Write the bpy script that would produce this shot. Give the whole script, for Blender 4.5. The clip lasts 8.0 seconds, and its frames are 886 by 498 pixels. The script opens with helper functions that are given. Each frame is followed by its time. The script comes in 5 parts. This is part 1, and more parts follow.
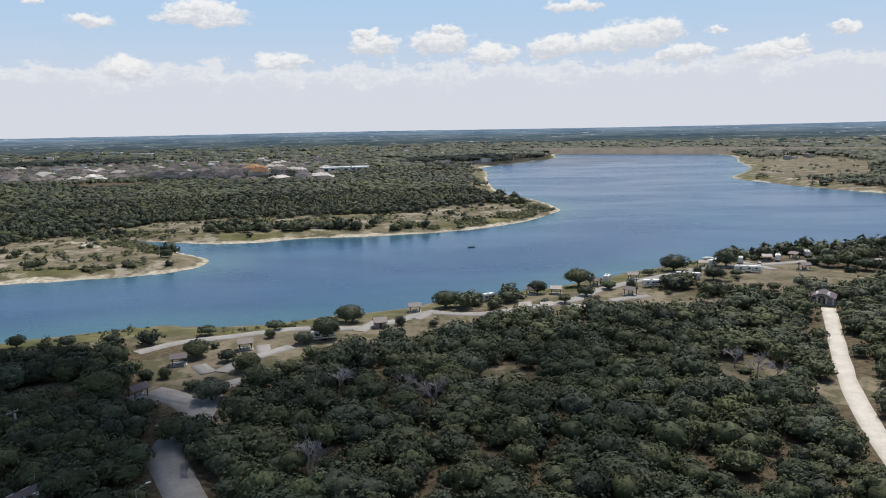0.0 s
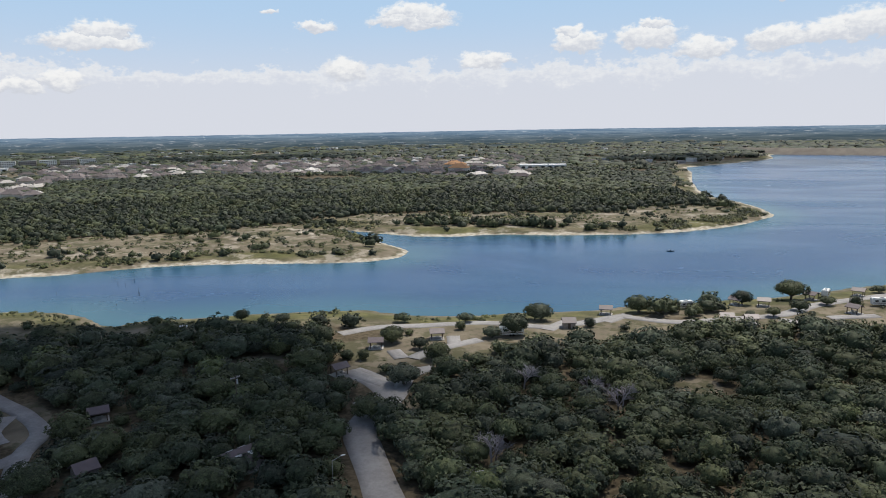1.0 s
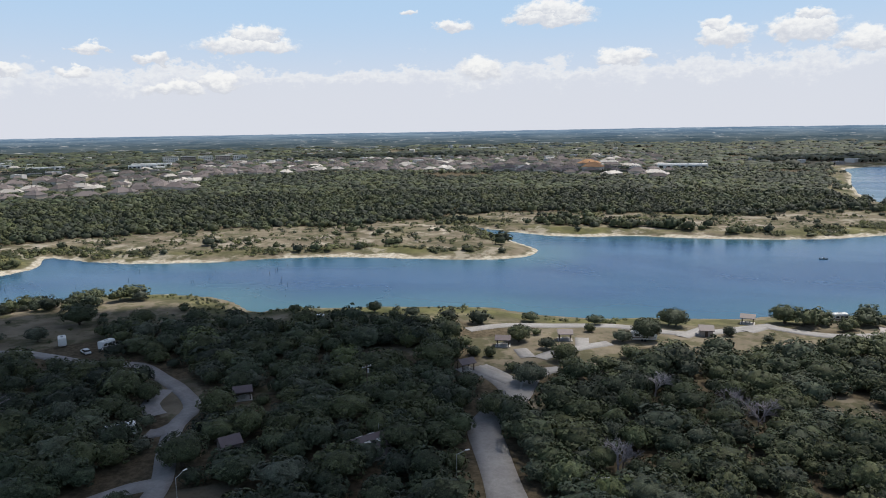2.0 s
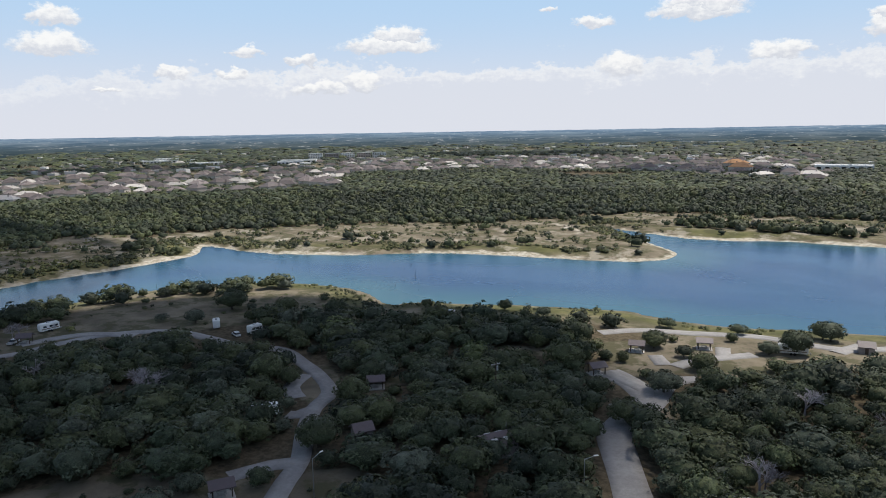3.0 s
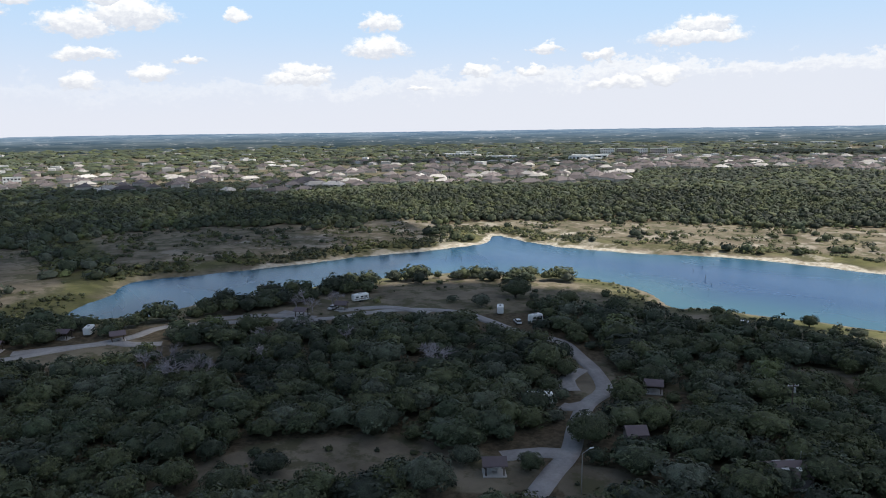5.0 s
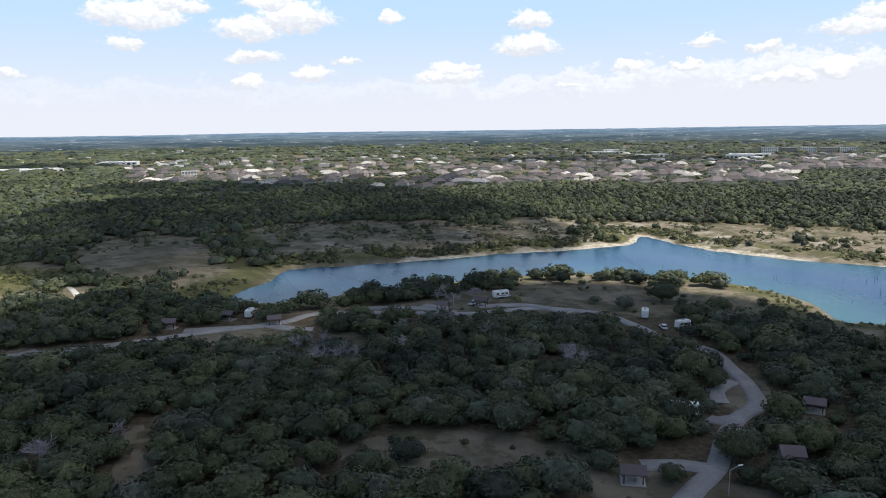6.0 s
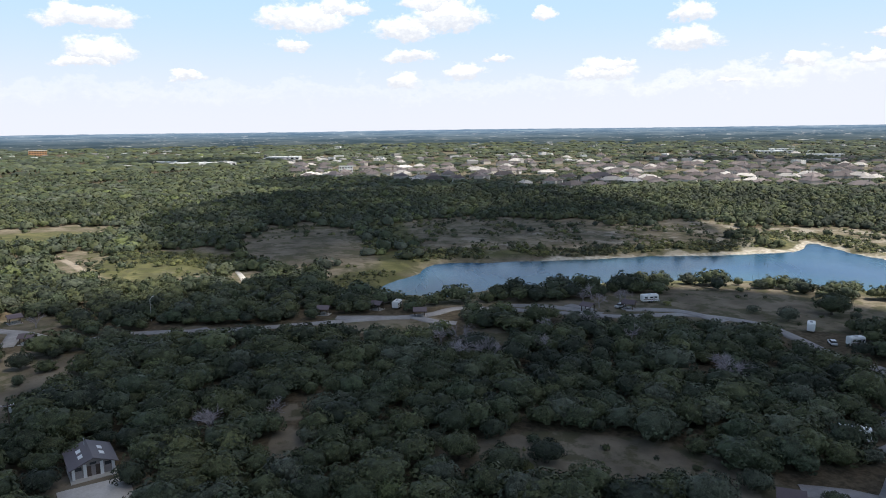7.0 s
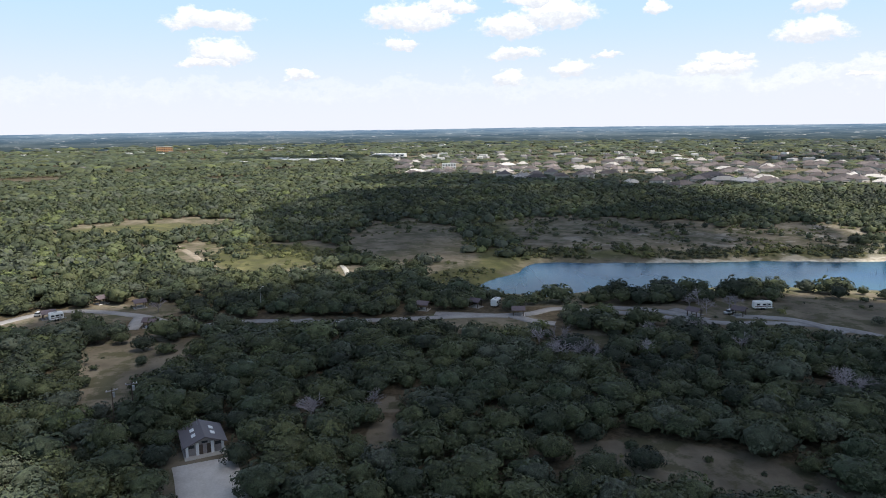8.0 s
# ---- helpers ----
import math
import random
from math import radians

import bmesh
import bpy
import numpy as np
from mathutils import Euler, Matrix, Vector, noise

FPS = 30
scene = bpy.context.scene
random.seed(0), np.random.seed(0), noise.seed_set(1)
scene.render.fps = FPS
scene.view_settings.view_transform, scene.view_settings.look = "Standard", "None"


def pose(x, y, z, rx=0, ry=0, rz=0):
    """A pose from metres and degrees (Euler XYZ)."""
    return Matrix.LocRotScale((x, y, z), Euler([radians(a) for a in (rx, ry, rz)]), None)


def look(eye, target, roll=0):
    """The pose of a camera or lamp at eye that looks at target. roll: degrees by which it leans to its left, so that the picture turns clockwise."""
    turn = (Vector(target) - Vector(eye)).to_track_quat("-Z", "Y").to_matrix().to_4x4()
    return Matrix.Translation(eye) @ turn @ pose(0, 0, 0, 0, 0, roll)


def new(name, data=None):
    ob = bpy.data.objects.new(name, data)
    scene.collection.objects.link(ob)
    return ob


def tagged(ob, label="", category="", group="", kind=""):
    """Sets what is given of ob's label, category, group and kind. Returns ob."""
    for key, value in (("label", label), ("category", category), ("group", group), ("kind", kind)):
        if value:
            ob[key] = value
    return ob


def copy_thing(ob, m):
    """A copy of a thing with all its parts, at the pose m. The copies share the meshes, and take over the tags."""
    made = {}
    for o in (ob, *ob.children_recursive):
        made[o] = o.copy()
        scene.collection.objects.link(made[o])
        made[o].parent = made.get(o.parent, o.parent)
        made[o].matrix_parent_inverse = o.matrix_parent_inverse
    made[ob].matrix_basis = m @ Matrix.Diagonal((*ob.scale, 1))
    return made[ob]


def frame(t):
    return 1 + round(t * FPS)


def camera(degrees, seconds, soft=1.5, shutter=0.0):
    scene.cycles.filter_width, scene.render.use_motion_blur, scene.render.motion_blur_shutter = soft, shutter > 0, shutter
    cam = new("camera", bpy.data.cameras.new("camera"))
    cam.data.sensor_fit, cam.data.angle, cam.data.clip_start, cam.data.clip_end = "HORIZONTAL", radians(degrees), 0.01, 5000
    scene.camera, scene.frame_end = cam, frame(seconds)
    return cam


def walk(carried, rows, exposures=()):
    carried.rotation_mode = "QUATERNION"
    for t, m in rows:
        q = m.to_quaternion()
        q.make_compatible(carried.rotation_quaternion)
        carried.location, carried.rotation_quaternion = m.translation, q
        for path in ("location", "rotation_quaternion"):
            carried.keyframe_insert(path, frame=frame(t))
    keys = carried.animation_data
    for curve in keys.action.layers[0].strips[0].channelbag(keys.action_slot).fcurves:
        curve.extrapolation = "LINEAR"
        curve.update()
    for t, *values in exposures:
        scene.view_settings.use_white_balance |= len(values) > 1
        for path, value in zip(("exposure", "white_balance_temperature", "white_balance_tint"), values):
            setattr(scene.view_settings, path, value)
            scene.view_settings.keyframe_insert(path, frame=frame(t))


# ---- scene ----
# ---------------------------------------------------------------- camera
cam = camera(64.09, 8.0, soft=0.95)
PATH = [
    (0, (-0.03, -0.07, 70.0), (4.545, 98.428, 53.358), -1.12),
    (0.2, (0.066, -0.043, 70.027), (-2.817, 98.192, 53.453), -1.08),
    (0.5, (0.18, -0.01, 70.06), (-11.6, 97.91, 53.567), -1.04),
    (1, (0.35, 0.18, 70.06), (-22.023, 96.238, 53.577), -0.96),
    (2.5, (0.05, 0.19, 69.96), (-47.714, 86.495, 53.558), -0.94),
    (3, (-0.03, 0.07, 70.08), (-55.886, 81.37, 53.654), -0.91),
    (3.5, (-0.02, 0.02, 70.15), (-63.761, 75.291, 53.677), -0.83),
    (4, (0.09, -0.07, 70.08), (-70.85, 68.454, 53.574), -0.85),
    (4.5, (0.12, -0.04, 70.07), (-77.373, 60.969, 53.546), -0.8),
    (6, (0.05, 0.05, 69.87), (-92.118, 35.103, 53.275), -0.81),
    (6.5, (-0.02, 0.06, 69.9), (-95.328, 25.34, 53.255), -0.78),
    (7, (-0.12, -0.04, 69.88), (-97.512, 15.313, 53.175), -0.72),
    (7.5, (-0.15, 0.05, 69.94), (-98.586, 5.317, 53.14), -0.74),
    (7.7, (-0.143, 0.305, 69.961), (-98.665, 2.721, 53.121), -0.73),
    (8, (-0.14, 0.42, 69.97), (-98.701, 1.555, 53.112), -0.73),
]
EXPOSURE = [(0.0, -0.24), (2.5, -0.16), (4.5, -0.03), (6.0, 0.1), (8.0, 0.17)]
walk(cam, [(t, look(eye, target, roll)) for t, eye, target, roll in PATH], EXPOSURE)

# ---------------------------------------------------------------- light
SUN_AZ, SUN_EL = -28.0, 64.0
SUN_DIR = Vector((-math.sin(radians(SUN_AZ)) * math.cos(radians(SUN_EL)),
                  math.cos(radians(SUN_AZ)) * math.cos(radians(SUN_EL)), math.sin(radians(SUN_EL))))
sun = new("sun", bpy.data.lights.new("sun", "SUN"))
sun.data.energy, sun.data.angle, sun.data.color = 4.7, radians(0.6), (1.0, 0.94, 0.85)
sun.rotation_mode = "QUATERNION"
sun.rotation_quaternion = SUN_DIR.to_track_quat("Z", "Y")
sun.location = (0, 0, 1500)

# fair-weather cumulus: azimuth, elevation, half width, half height, in degrees
CLOUDS_LAKE = [
    (-11.79, 6.34, 2.84, 1.37), (-14.99, 6.46, 2.74, 1.37), (-17.48, 6.91, 3.66, 1.65), (-19.72, 7.19, 1.83, 1.56), (-21.38, 5.42, 2.74, 1.1),
    (-27.31, 5.24, 3.02, 1.19), (-28.37, 5.7, 1.65, 0.82), (2.49, 6.83, 2.38, 1.37), (2.9, 7.41, 1.37, 0.73), (-2.72, 6.92, 3.02, 1.46),
    (-3.26, 7.67, 1.56, 0.73), (-13.05, 9.15, 2.74, 0.82), (14.98, 9.06, 3.89, 1.28), (-6.77, 5.9, 2.56, 1.19), (9.47, 5.42, 2.74, 1.01),
    (-31.78, 6.56, 1.46, 0.55), (-23.39, 6.89, 1.1, 0.46), (38.51, 6.78, 4.76, 1.1), (37.62, 7.61, 2.56, 1.1), (45.09, 5.57, 1.46, 0.69),
    (40.79, 4.09, 2.29, 1.01), (43.98, 3.54, 2.74, 0.91), (22.49, 8.08, 1.92, 0.73), (25.98, 9.17, 0.91, 0.5), (15.26, 8.6, 4.12, 1.19),
    (20.52, 4.96, 1.83, 1.56),
]
CLOUDS_TOWN = [
    (62.16, 8.33, 2.01, 1.1), (62.33, 6.52, 3.11, 1.28), (49.31, 6.19, 1.56, 0.64), (45.35, 5.56, 1.37, 0.64), (54.75, 4.6, 1.56, 0.64),
    (50.43, 4.67, 1.46, 0.59), (59.12, 3.38, 1.19, 0.41), (40.55, 3.99, 1.83, 1.01), (43.8, 3.52, 2.56, 0.82), (68.19, 4.8, 2.38, 0.91),
    (91.71, 8.64, 4.35, 1.74), (88.41, 9.33, 2.74, 0.91), (83.83, 7.86, 3.2, 1.37), (80.33, 8.82, 3.66, 1.92), (73.1, 8.64, 1.24, 0.78),
    (83.48, 5.82, 2.84, 0.78), (79.13, 4.49, 2.1, 0.91), (83.99, 3.91, 1.56, 1.01), (68.49, 4.46, 2.29, 1.19), (92.45, 6.63, 1.83, 0.82),
    (76.54, 5.49, 1.19, 0.55), (106.54, 8.21, 4.12, 1.28), (106.07, 6.1, 2.74, 1.56), (107.34, 5.15, 2.29, 0.82), (100.33, 4.21, 1.56, 0.69),
    (82.03, 9.75, 2.74, 0.91), (68.52, 4.32, 3.2, 1.01),
]


class Nodes:
    """Short hand for a node tree."""

    def __init__(self, tree):
        self.tree = tree
        tree.nodes.clear()

    def add(self, kind):
        return self.tree.nodes.new(kind)

    def put(self, socket, value):
        if isinstance(value, bpy.types.NodeSocket):
            self.tree.links.new(value, socket)
        elif value is not None:
            socket.default_value = value

    def math(self, op, a, b=None, c=None, clamp=False):
        n = self.add("ShaderNodeMath")
        n.operation, n.use_clamp = op, clamp
        for s, v in zip(n.inputs, (a, b, c)):
            self.put(s, v)
        return n.outputs[0]

    def vec(self, op, a, b=None, scale=None):
        n = self.add("ShaderNodeVectorMath")
        n.operation = op
        self.put(n.inputs[0], a)
        if b is not None:
            self.put(n.inputs[1], b)
        if scale is not None:
            self.put(n.inputs["Scale"], scale)
        return n.outputs["Value"] if op in ("LENGTH", "DOT_PRODUCT", "DISTANCE") else n.outputs[0]

    def noise(self, vector, scale, detail=4.0, rough=0.55, out="Fac", warp=0.0):
        n = self.add("ShaderNodeTexNoise")
        self.put(n.inputs["Vector"], vector)
        for k, v in (("Scale", scale), ("Detail", detail), ("Roughness", rough), ("Distortion", warp)):
            n.inputs[k].default_value = v
        return n.outputs[out]

    def ramp(self, value, lo, hi, a=0.0, b=1.0, smooth=True):
        n = self.add("ShaderNodeMapRange")
        n.interpolation_type = "SMOOTHSTEP" if smooth else "LINEAR"
        for k, v in (("Value", value), ("From Min", lo), ("From Max", hi), ("To Min", a), ("To Max", b)):
            self.put(n.inputs[k], v)
        return n.outputs[0]

    def mix(self, fac, a, b, blend="MIX"):
        n = self.add("ShaderNodeMix")
        n.data_type, n.blend_type = "RGBA", blend
        self.put(n.inputs[0], fac)
        for s, v in ((n.inputs[6], a), (n.inputs[7], b)):
            self.put(s, (*v, 1.0) if isinstance(v, tuple) and len(v) == 3 else v)
        return n.outputs[2]


def build_world():
    world = bpy.data.worlds.new("sky")
    scene.world = world
    world.use_nodes = True
    n = Nodes(world.node_tree)
    sky = n.add("ShaderNodeTexSky")
    sky.sky_type, sky.sun_disc = "NISHITA", False
    sky.sun_elevation, sky.sun_rotation = radians(SUN_EL), radians(-SUN_AZ)
    sky.altitude, sky.air_density, sky.dust_density, sky.ozone_density = 250.0, 1.0, 1.6, 1.0
    way = n.vec("NORMALIZE", n.add("ShaderNodeTexCoord").outputs["Generated"])
    sep = n.add("ShaderNodeSeparateXYZ")
    n.put(sep.inputs[0], way)
    az = n.math("DEGREES", n.math("ARCTAN2", n.math("MULTIPLY", sep.outputs[0], -1.0), sep.outputs[1]))
    el = n.math("DEGREES", n.math("ARCSINE", sep.outputs[2]))
    flat = n.add("ShaderNodeCombineXYZ")
    n.put(flat.inputs[0], az)
    n.put(flat.inputs[1], n.math("MULTIPLY", el, 1.5))
    billow = n.noise(flat.outputs[0], 0.75, 6.0, 0.58)
    billow_y = n.noise(n.vec("ADD", flat.outputs[0], (31.0, 17.0, 5.0)), 0.7, 6.0, 0.58)
    puff = n.math("SUBTRACT", n.noise(flat.outputs[0], 1.9, 4.0, 0.6), 0.5)
    az_w = n.math("ADD", az, n.math("MULTIPLY", n.math("SUBTRACT", billow, 0.5), 2.6))
    el_w = n.math("ADD", el, n.math("MULTIPLY", n.math("SUBTRACT", billow_y, 0.5), 1.9))
    spot = n.add("ShaderNodeCombineXYZ")
    n.put(spot.inputs[0], az_w)
    n.put(spot.inputs[1], el_w)
    cover = rel = None
    for a, e, w, h in CLOUDS_LAKE + CLOUDS_TOWN:
        off = n.vec("MULTIPLY", n.vec("SUBTRACT", spot.outputs[0], (a, e - 0.3 * h, 0.0)), (1.0 / w, 1.0 / h, 0.0))
        # flat bases: the lower half is squeezed
        low_half = n.vec("MULTIPLY", n.vec("MINIMUM", off, (0.0, 0.0, 0.0)), (0.0, 0.9, 0.0))
        m = n.math("SUBTRACT", 1.0, n.vec("LENGTH", n.vec("ADD", off, low_half)))
        high_up = n.vec("DOT_PRODUCT", off, (0.0, 1.0, 0.0))
        if cover is None:
            cover, rel = m, high_up
        else:
            more = n.math("GREATER_THAN", m, cover)
            rel = n.math("ADD", rel, n.math("MULTIPLY", more, n.math("SUBTRACT", high_up, rel)))
            cover = n.math("MAXIMUM", cover, m)
    puffs = n.ramp(n.math("ADD", cover, n.math("MULTIPLY", puff, 0.5)), 0.05, 0.40)
    # the bank of far cumulus that merges into the haze above the skyline
    rim_el = n.math("ADD", n.ramp(az, 35.0, 80.0, 5.0, 3.6), n.math("MULTIPLY", n.math("SUBTRACT", n.noise(flat.outputs[0], 0.33, 6.0, 0.62), 0.5), 5.5))
    over = n.math("SUBTRACT", n.math("ADD", el, n.math("MULTIPLY", puff, 1.8)), rim_el)
    bank = n.math("MULTIPLY", n.ramp(over, 0.3, -0.45), n.ramp(az, 45.0, 85.0, 0.8, 0.28))
    bank_white = n.mix(n.math("MULTIPLY", n.ramp(over, -1.7, -0.1), n.ramp(puff, -0.25, 0.2, 0.55, 1.0)), (7.9, 8.2, 9.0), (10.0, 10.05, 10.1))
    # clouds that go on over the rest of the sky
    high = n.math("MULTIPLY", n.ramp(n.noise(way, 3.2, 6.0, 0.6), 0.5, 0.66), n.ramp(el, 13.0, 24.0))
    # bright tops, greyer bases
    tops = n.ramp(n.math("ADD", rel, n.math("MULTIPLY", puff, 1.3)), -0.4, 0.6)
    white = n.mix(tops, (7.3, 7.6, 8.3), (10.6, 10.6, 10.5))
    low = n.mix(n.ramp(el, 0.0, 10.5), (7.9, 8.2, 9.1), (5.1, 7.2, 9.7))
    colour = n.mix(n.ramp(el, 9.0, 30.0), low, sky.outputs[0])
    colour = n.mix(bank, colour, bank_white)
    colour = n.mix(n.math("MULTIPLY", high, 0.25), colour, (7.5, 7.6, 7.8))
    colour = n.mix(n.math("MULTIPLY", puffs, 0.94), colour, white)
    back = n.add("ShaderNodeBackground")
    n.put(back.inputs[0], colour)
    back.inputs[1].default_value = 0.1
    n.put(n.add("ShaderNodeOutputWorld").inputs[0], back.outputs[0])


build_world()

# ---------------------------------------------------------------- materials
def material(name, rough=0.9, spec=0.3):
    m = bpy.data.materials.new(name)
    m.use_nodes = True
    n = Nodes(m.node_tree)
    b = n.add("ShaderNodeBsdfPrincipled")
    b.inputs["Roughness"].default_value = rough
    b.inputs["Specular IOR Level"].default_value = spec
    n.put(n.add("ShaderNodeOutputMaterial").inputs[0], b.outputs[0])
    return m, n, b


def bump(n, b, height, strength, distance):
    k = n.add("ShaderNodeBump")
    k.inputs["Strength"].default_value, k.inputs["Distance"].default_value = strength, distance
    n.put(k.inputs["Height"], height)
    n.put(b.inputs["Normal"], k.outputs[0])


def place(n):
    return n.add("ShaderNodeNewGeometry").outputs["Position"]


def attribute(n, name):
    a = n.add("ShaderNodeAttribute")
    a.attribute_name = name
    return a.outputs["Fac"]


def plain(name, colour, rough=0.7, spec=0.3, vary=0.25, scale=0.8, metal=0.0):
    """A painted or weathered surface with stains at two scales."""
    m, n, b = material(name, rough, spec)
    p = n.add("ShaderNodeTexCoord").outputs["Object"]
    big = n.noise(p, scale, 4.0)
    fine = n.noise(p, scale * 9.0, 3.0)
    k = n.math("ADD", n.math("MULTIPLY", big, 0.6), n.math("MULTIPLY", fine, 0.4))
    tint = n.add("ShaderNodeObjectInfo").outputs["Random"]
    k = n.math("ADD", k, n.math("MULTIPLY", n.math("SUBTRACT", tint, 0.5), 0.4))
    dark, light = tuple(c * (1 - vary) for c in colour), tuple(min(1.0, c * (1 + vary)) for c in colour)
    n.put(b.inputs["Base Color"], n.mix(n.ramp(k, 0.25, 0.75), dark, light))
    b.inputs["Metallic"].default_value = metal
    bump(n, b, fine, 0.3, 0.02)
    return m


def foliage(name, colours, shared):
    """Leaves: one hue a tree, a change from spray to spray, and the grain of leaf clusters."""
    m, n, b = material(name, 0.65, 0.25)
    tone = attribute(n, "tone") if shared else n.add("ShaderNodeObjectInfo").outputs["Random"]
    leaf = n.add("ShaderNodeNewGeometry").outputs["Random Per Island"]
    p = place(n)
    ramp = n.add("ShaderNodeValToRGB")
    ramp.color_ramp.interpolation = "LINEAR"
    while len(ramp.color_ramp.elements) < len(colours):
        ramp.color_ramp.elements.new(0.5)
    for i, (e, c) in enumerate(zip(ramp.color_ramp.elements, colours)):
        e.position, e.color = i / (len(colours) - 1), (*c, 1.0)
    n.put(ramp.inputs[0], tone)
    grain = n.noise(p, 4.5, 3.0, 0.75)
    patch = n.noise(p, 0.55, 3.0, 0.6)
    k = n.math("ADD", n.ramp(grain, 0.36, 0.66, 0.45, 1.4), n.math("MULTIPLY", n.math("SUBTRACT", leaf, 0.5), 0.45))
    k = n.math("MULTIPLY", k, n.ramp(patch, 0.3, 0.7, 0.78, 1.22))
    grey = n.add("ShaderNodeCombineColor")
    for q in range(3):
        n.put(grey.inputs[q], k)
    n.put(b.inputs["Base Color"], n.mix(1.0, ramp.outputs[0], grey.outputs[0], "MULTIPLY"))
    bump(n, b, grain, 0.3, 0.2)
    return m


LEAF = ((0.036, 0.046, 0.029), (0.056, 0.070, 0.037), (0.092, 0.103, 0.045), (0.060, 0.080, 0.043), (0.096, 0.108, 0.076), (0.124, 0.147, 0.056))
M_CROWN = foliage("live_oak_leaves", LEAF[:5], False)
M_WOODS = foliage("woodland_leaves", LEAF, True)
M_SHRUB = foliage("shrub_leaves", ((0.035, 0.044, 0.022), (0.065, 0.075, 0.03), (0.105, 0.115, 0.04), (0.15, 0.15, 0.055)), True)
M_BARK = plain("bark", (0.11, 0.09, 0.075), 0.95, 0.1)
M_DEADWOOD = plain("dead_wood", (0.33, 0.30, 0.31), 0.95, 0.1)
M_ROOF = plain("shingle_roof", (0.185, 0.160, 0.155), 0.9, 0.2, 0.3, 0.5)
M_DARKROOF = plain("dark_shingle_roof", (0.13, 0.115, 0.115), 0.9, 0.2, 0.3, 0.5)
M_PALEROOF = plain("pale_shingle_roof", (0.50, 0.47, 0.44), 0.9, 0.2, 0.25, 0.5)
M_TANROOF = plain("tile_roof", (0.42, 0.24, 0.13), 0.9, 0.2, 0.25, 0.5)
M_WALL = plain("limestone_wall", (0.58, 0.53, 0.47), 0.9, 0.2, 0.2, 0.6)
M_WHITE = plain("white_paint", (0.78, 0.78, 0.76), 0.45, 0.5, 0.06)
M_METALROOF = plain("metal_roof", (0.125, 0.098, 0.105), 0.5, 0.5, 0.15)
M_TIMBER = plain("timber", (0.10, 0.075, 0.06), 0.9, 0.2)
M_STONE = plain("stone_wall", (0.36, 0.32, 0.30), 0.9, 0.2)
M_GLASS = plain("window_glass", (0.03, 0.035, 0.04), 0.08, 0.6, 0.1)
M_TYRE = plain("tyre_rubber", (0.02, 0.02, 0.02), 0.9, 0.2)
M_CAR = plain("car_paint", (0.55, 0.55, 0.56), 0.3, 0.5, 0.4)
M_STEEL = plain("galvanised_steel", (0.45, 0.46, 0.47), 0.45, 0.5, 0.15, 0.8, 0.6)
M_CONCRETE = plain("concrete", (0.45, 0.43, 0.40), 0.9, 0.2)
M_STRIPE = plain("brown_stripe", (0.16, 0.10, 0.07), 0.5, 0.4)


def ground_material():
    m, n, b = material("dry_ground", 0.95, 0.1)
    p = place(n)
    sep = n.add("ShaderNodeSeparateXYZ")
    n.put(sep.inputs[0], p)
    broad, mid, fine = n.noise(p, 0.012, 5.0, 0.6), n.noise(p, 0.08, 5.0, 0.6), n.noise(p, 0.7, 4.0, 0.65)
    straw = n.mix(n.ramp(mid, 0.3, 0.7), (0.132, 0.113, 0.082), (0.245, 0.210, 0.155))
    green = n.mix(n.ramp(mid, 0.3, 0.7), (0.080, 0.085, 0.036), (0.165, 0.158, 0.072))
    litter = n.mix(n.ramp(fine, 0.3, 0.7), (0.06, 0.05, 0.032), (0.15, 0.12, 0.08))
    stone = n.mix(n.ramp(n.noise(p, 0.35, 5.0, 0.7), 0.35, 0.65), (0.28, 0.245, 0.18), (0.58, 0.54, 0.46))
    g = n.math("ADD", attribute(n, "green"), n.math("MULTIPLY", n.math("SUBTRACT", broad, 0.5), 0.9))
    col = n.mix(n.ramp(g, 0.3, 0.8), straw, green)
    scrub, bare = n.noise(p, 0.11, 6.0, 0.7), n.noise(n.vec("ADD", p, (210.0, 90.0, 0.0)), 0.045, 6.0, 0.7)
    col = n.mix(n.ramp(scrub, 0.48, 0.58, 0.0, 0.8), col, (0.085, 0.085, 0.045))
    col = n.mix(n.math("MULTIPLY", n.ramp(bare, 0.53, 0.62, 0.0, 0.6), attribute(n, "bank")), col, (0.42, 0.38, 0.32))
    w = n.math("ADD", attribute(n, "wood"), n.math("MULTIPLY", n.math("SUBTRACT", mid, 0.5), 0.5))
    col = n.mix(n.ramp(w, 0.35, 0.7), col, litter)
    r = n.math("ADD", attribute(n, "rock"), n.math("MULTIPLY", n.math("SUBTRACT", mid, 0.5), 0.9))
    col = n.mix(n.ramp(r, 0.45, 0.65), col, stone)
    col = n.mix(n.ramp(fine, 0.55, 0.8, 0.0, 0.35), col, (0.10, 0.085, 0.05))
    n.put(b.inputs["Base Color"], col)
    bump(n, b, fine, 0.6, 0.25)
    return m


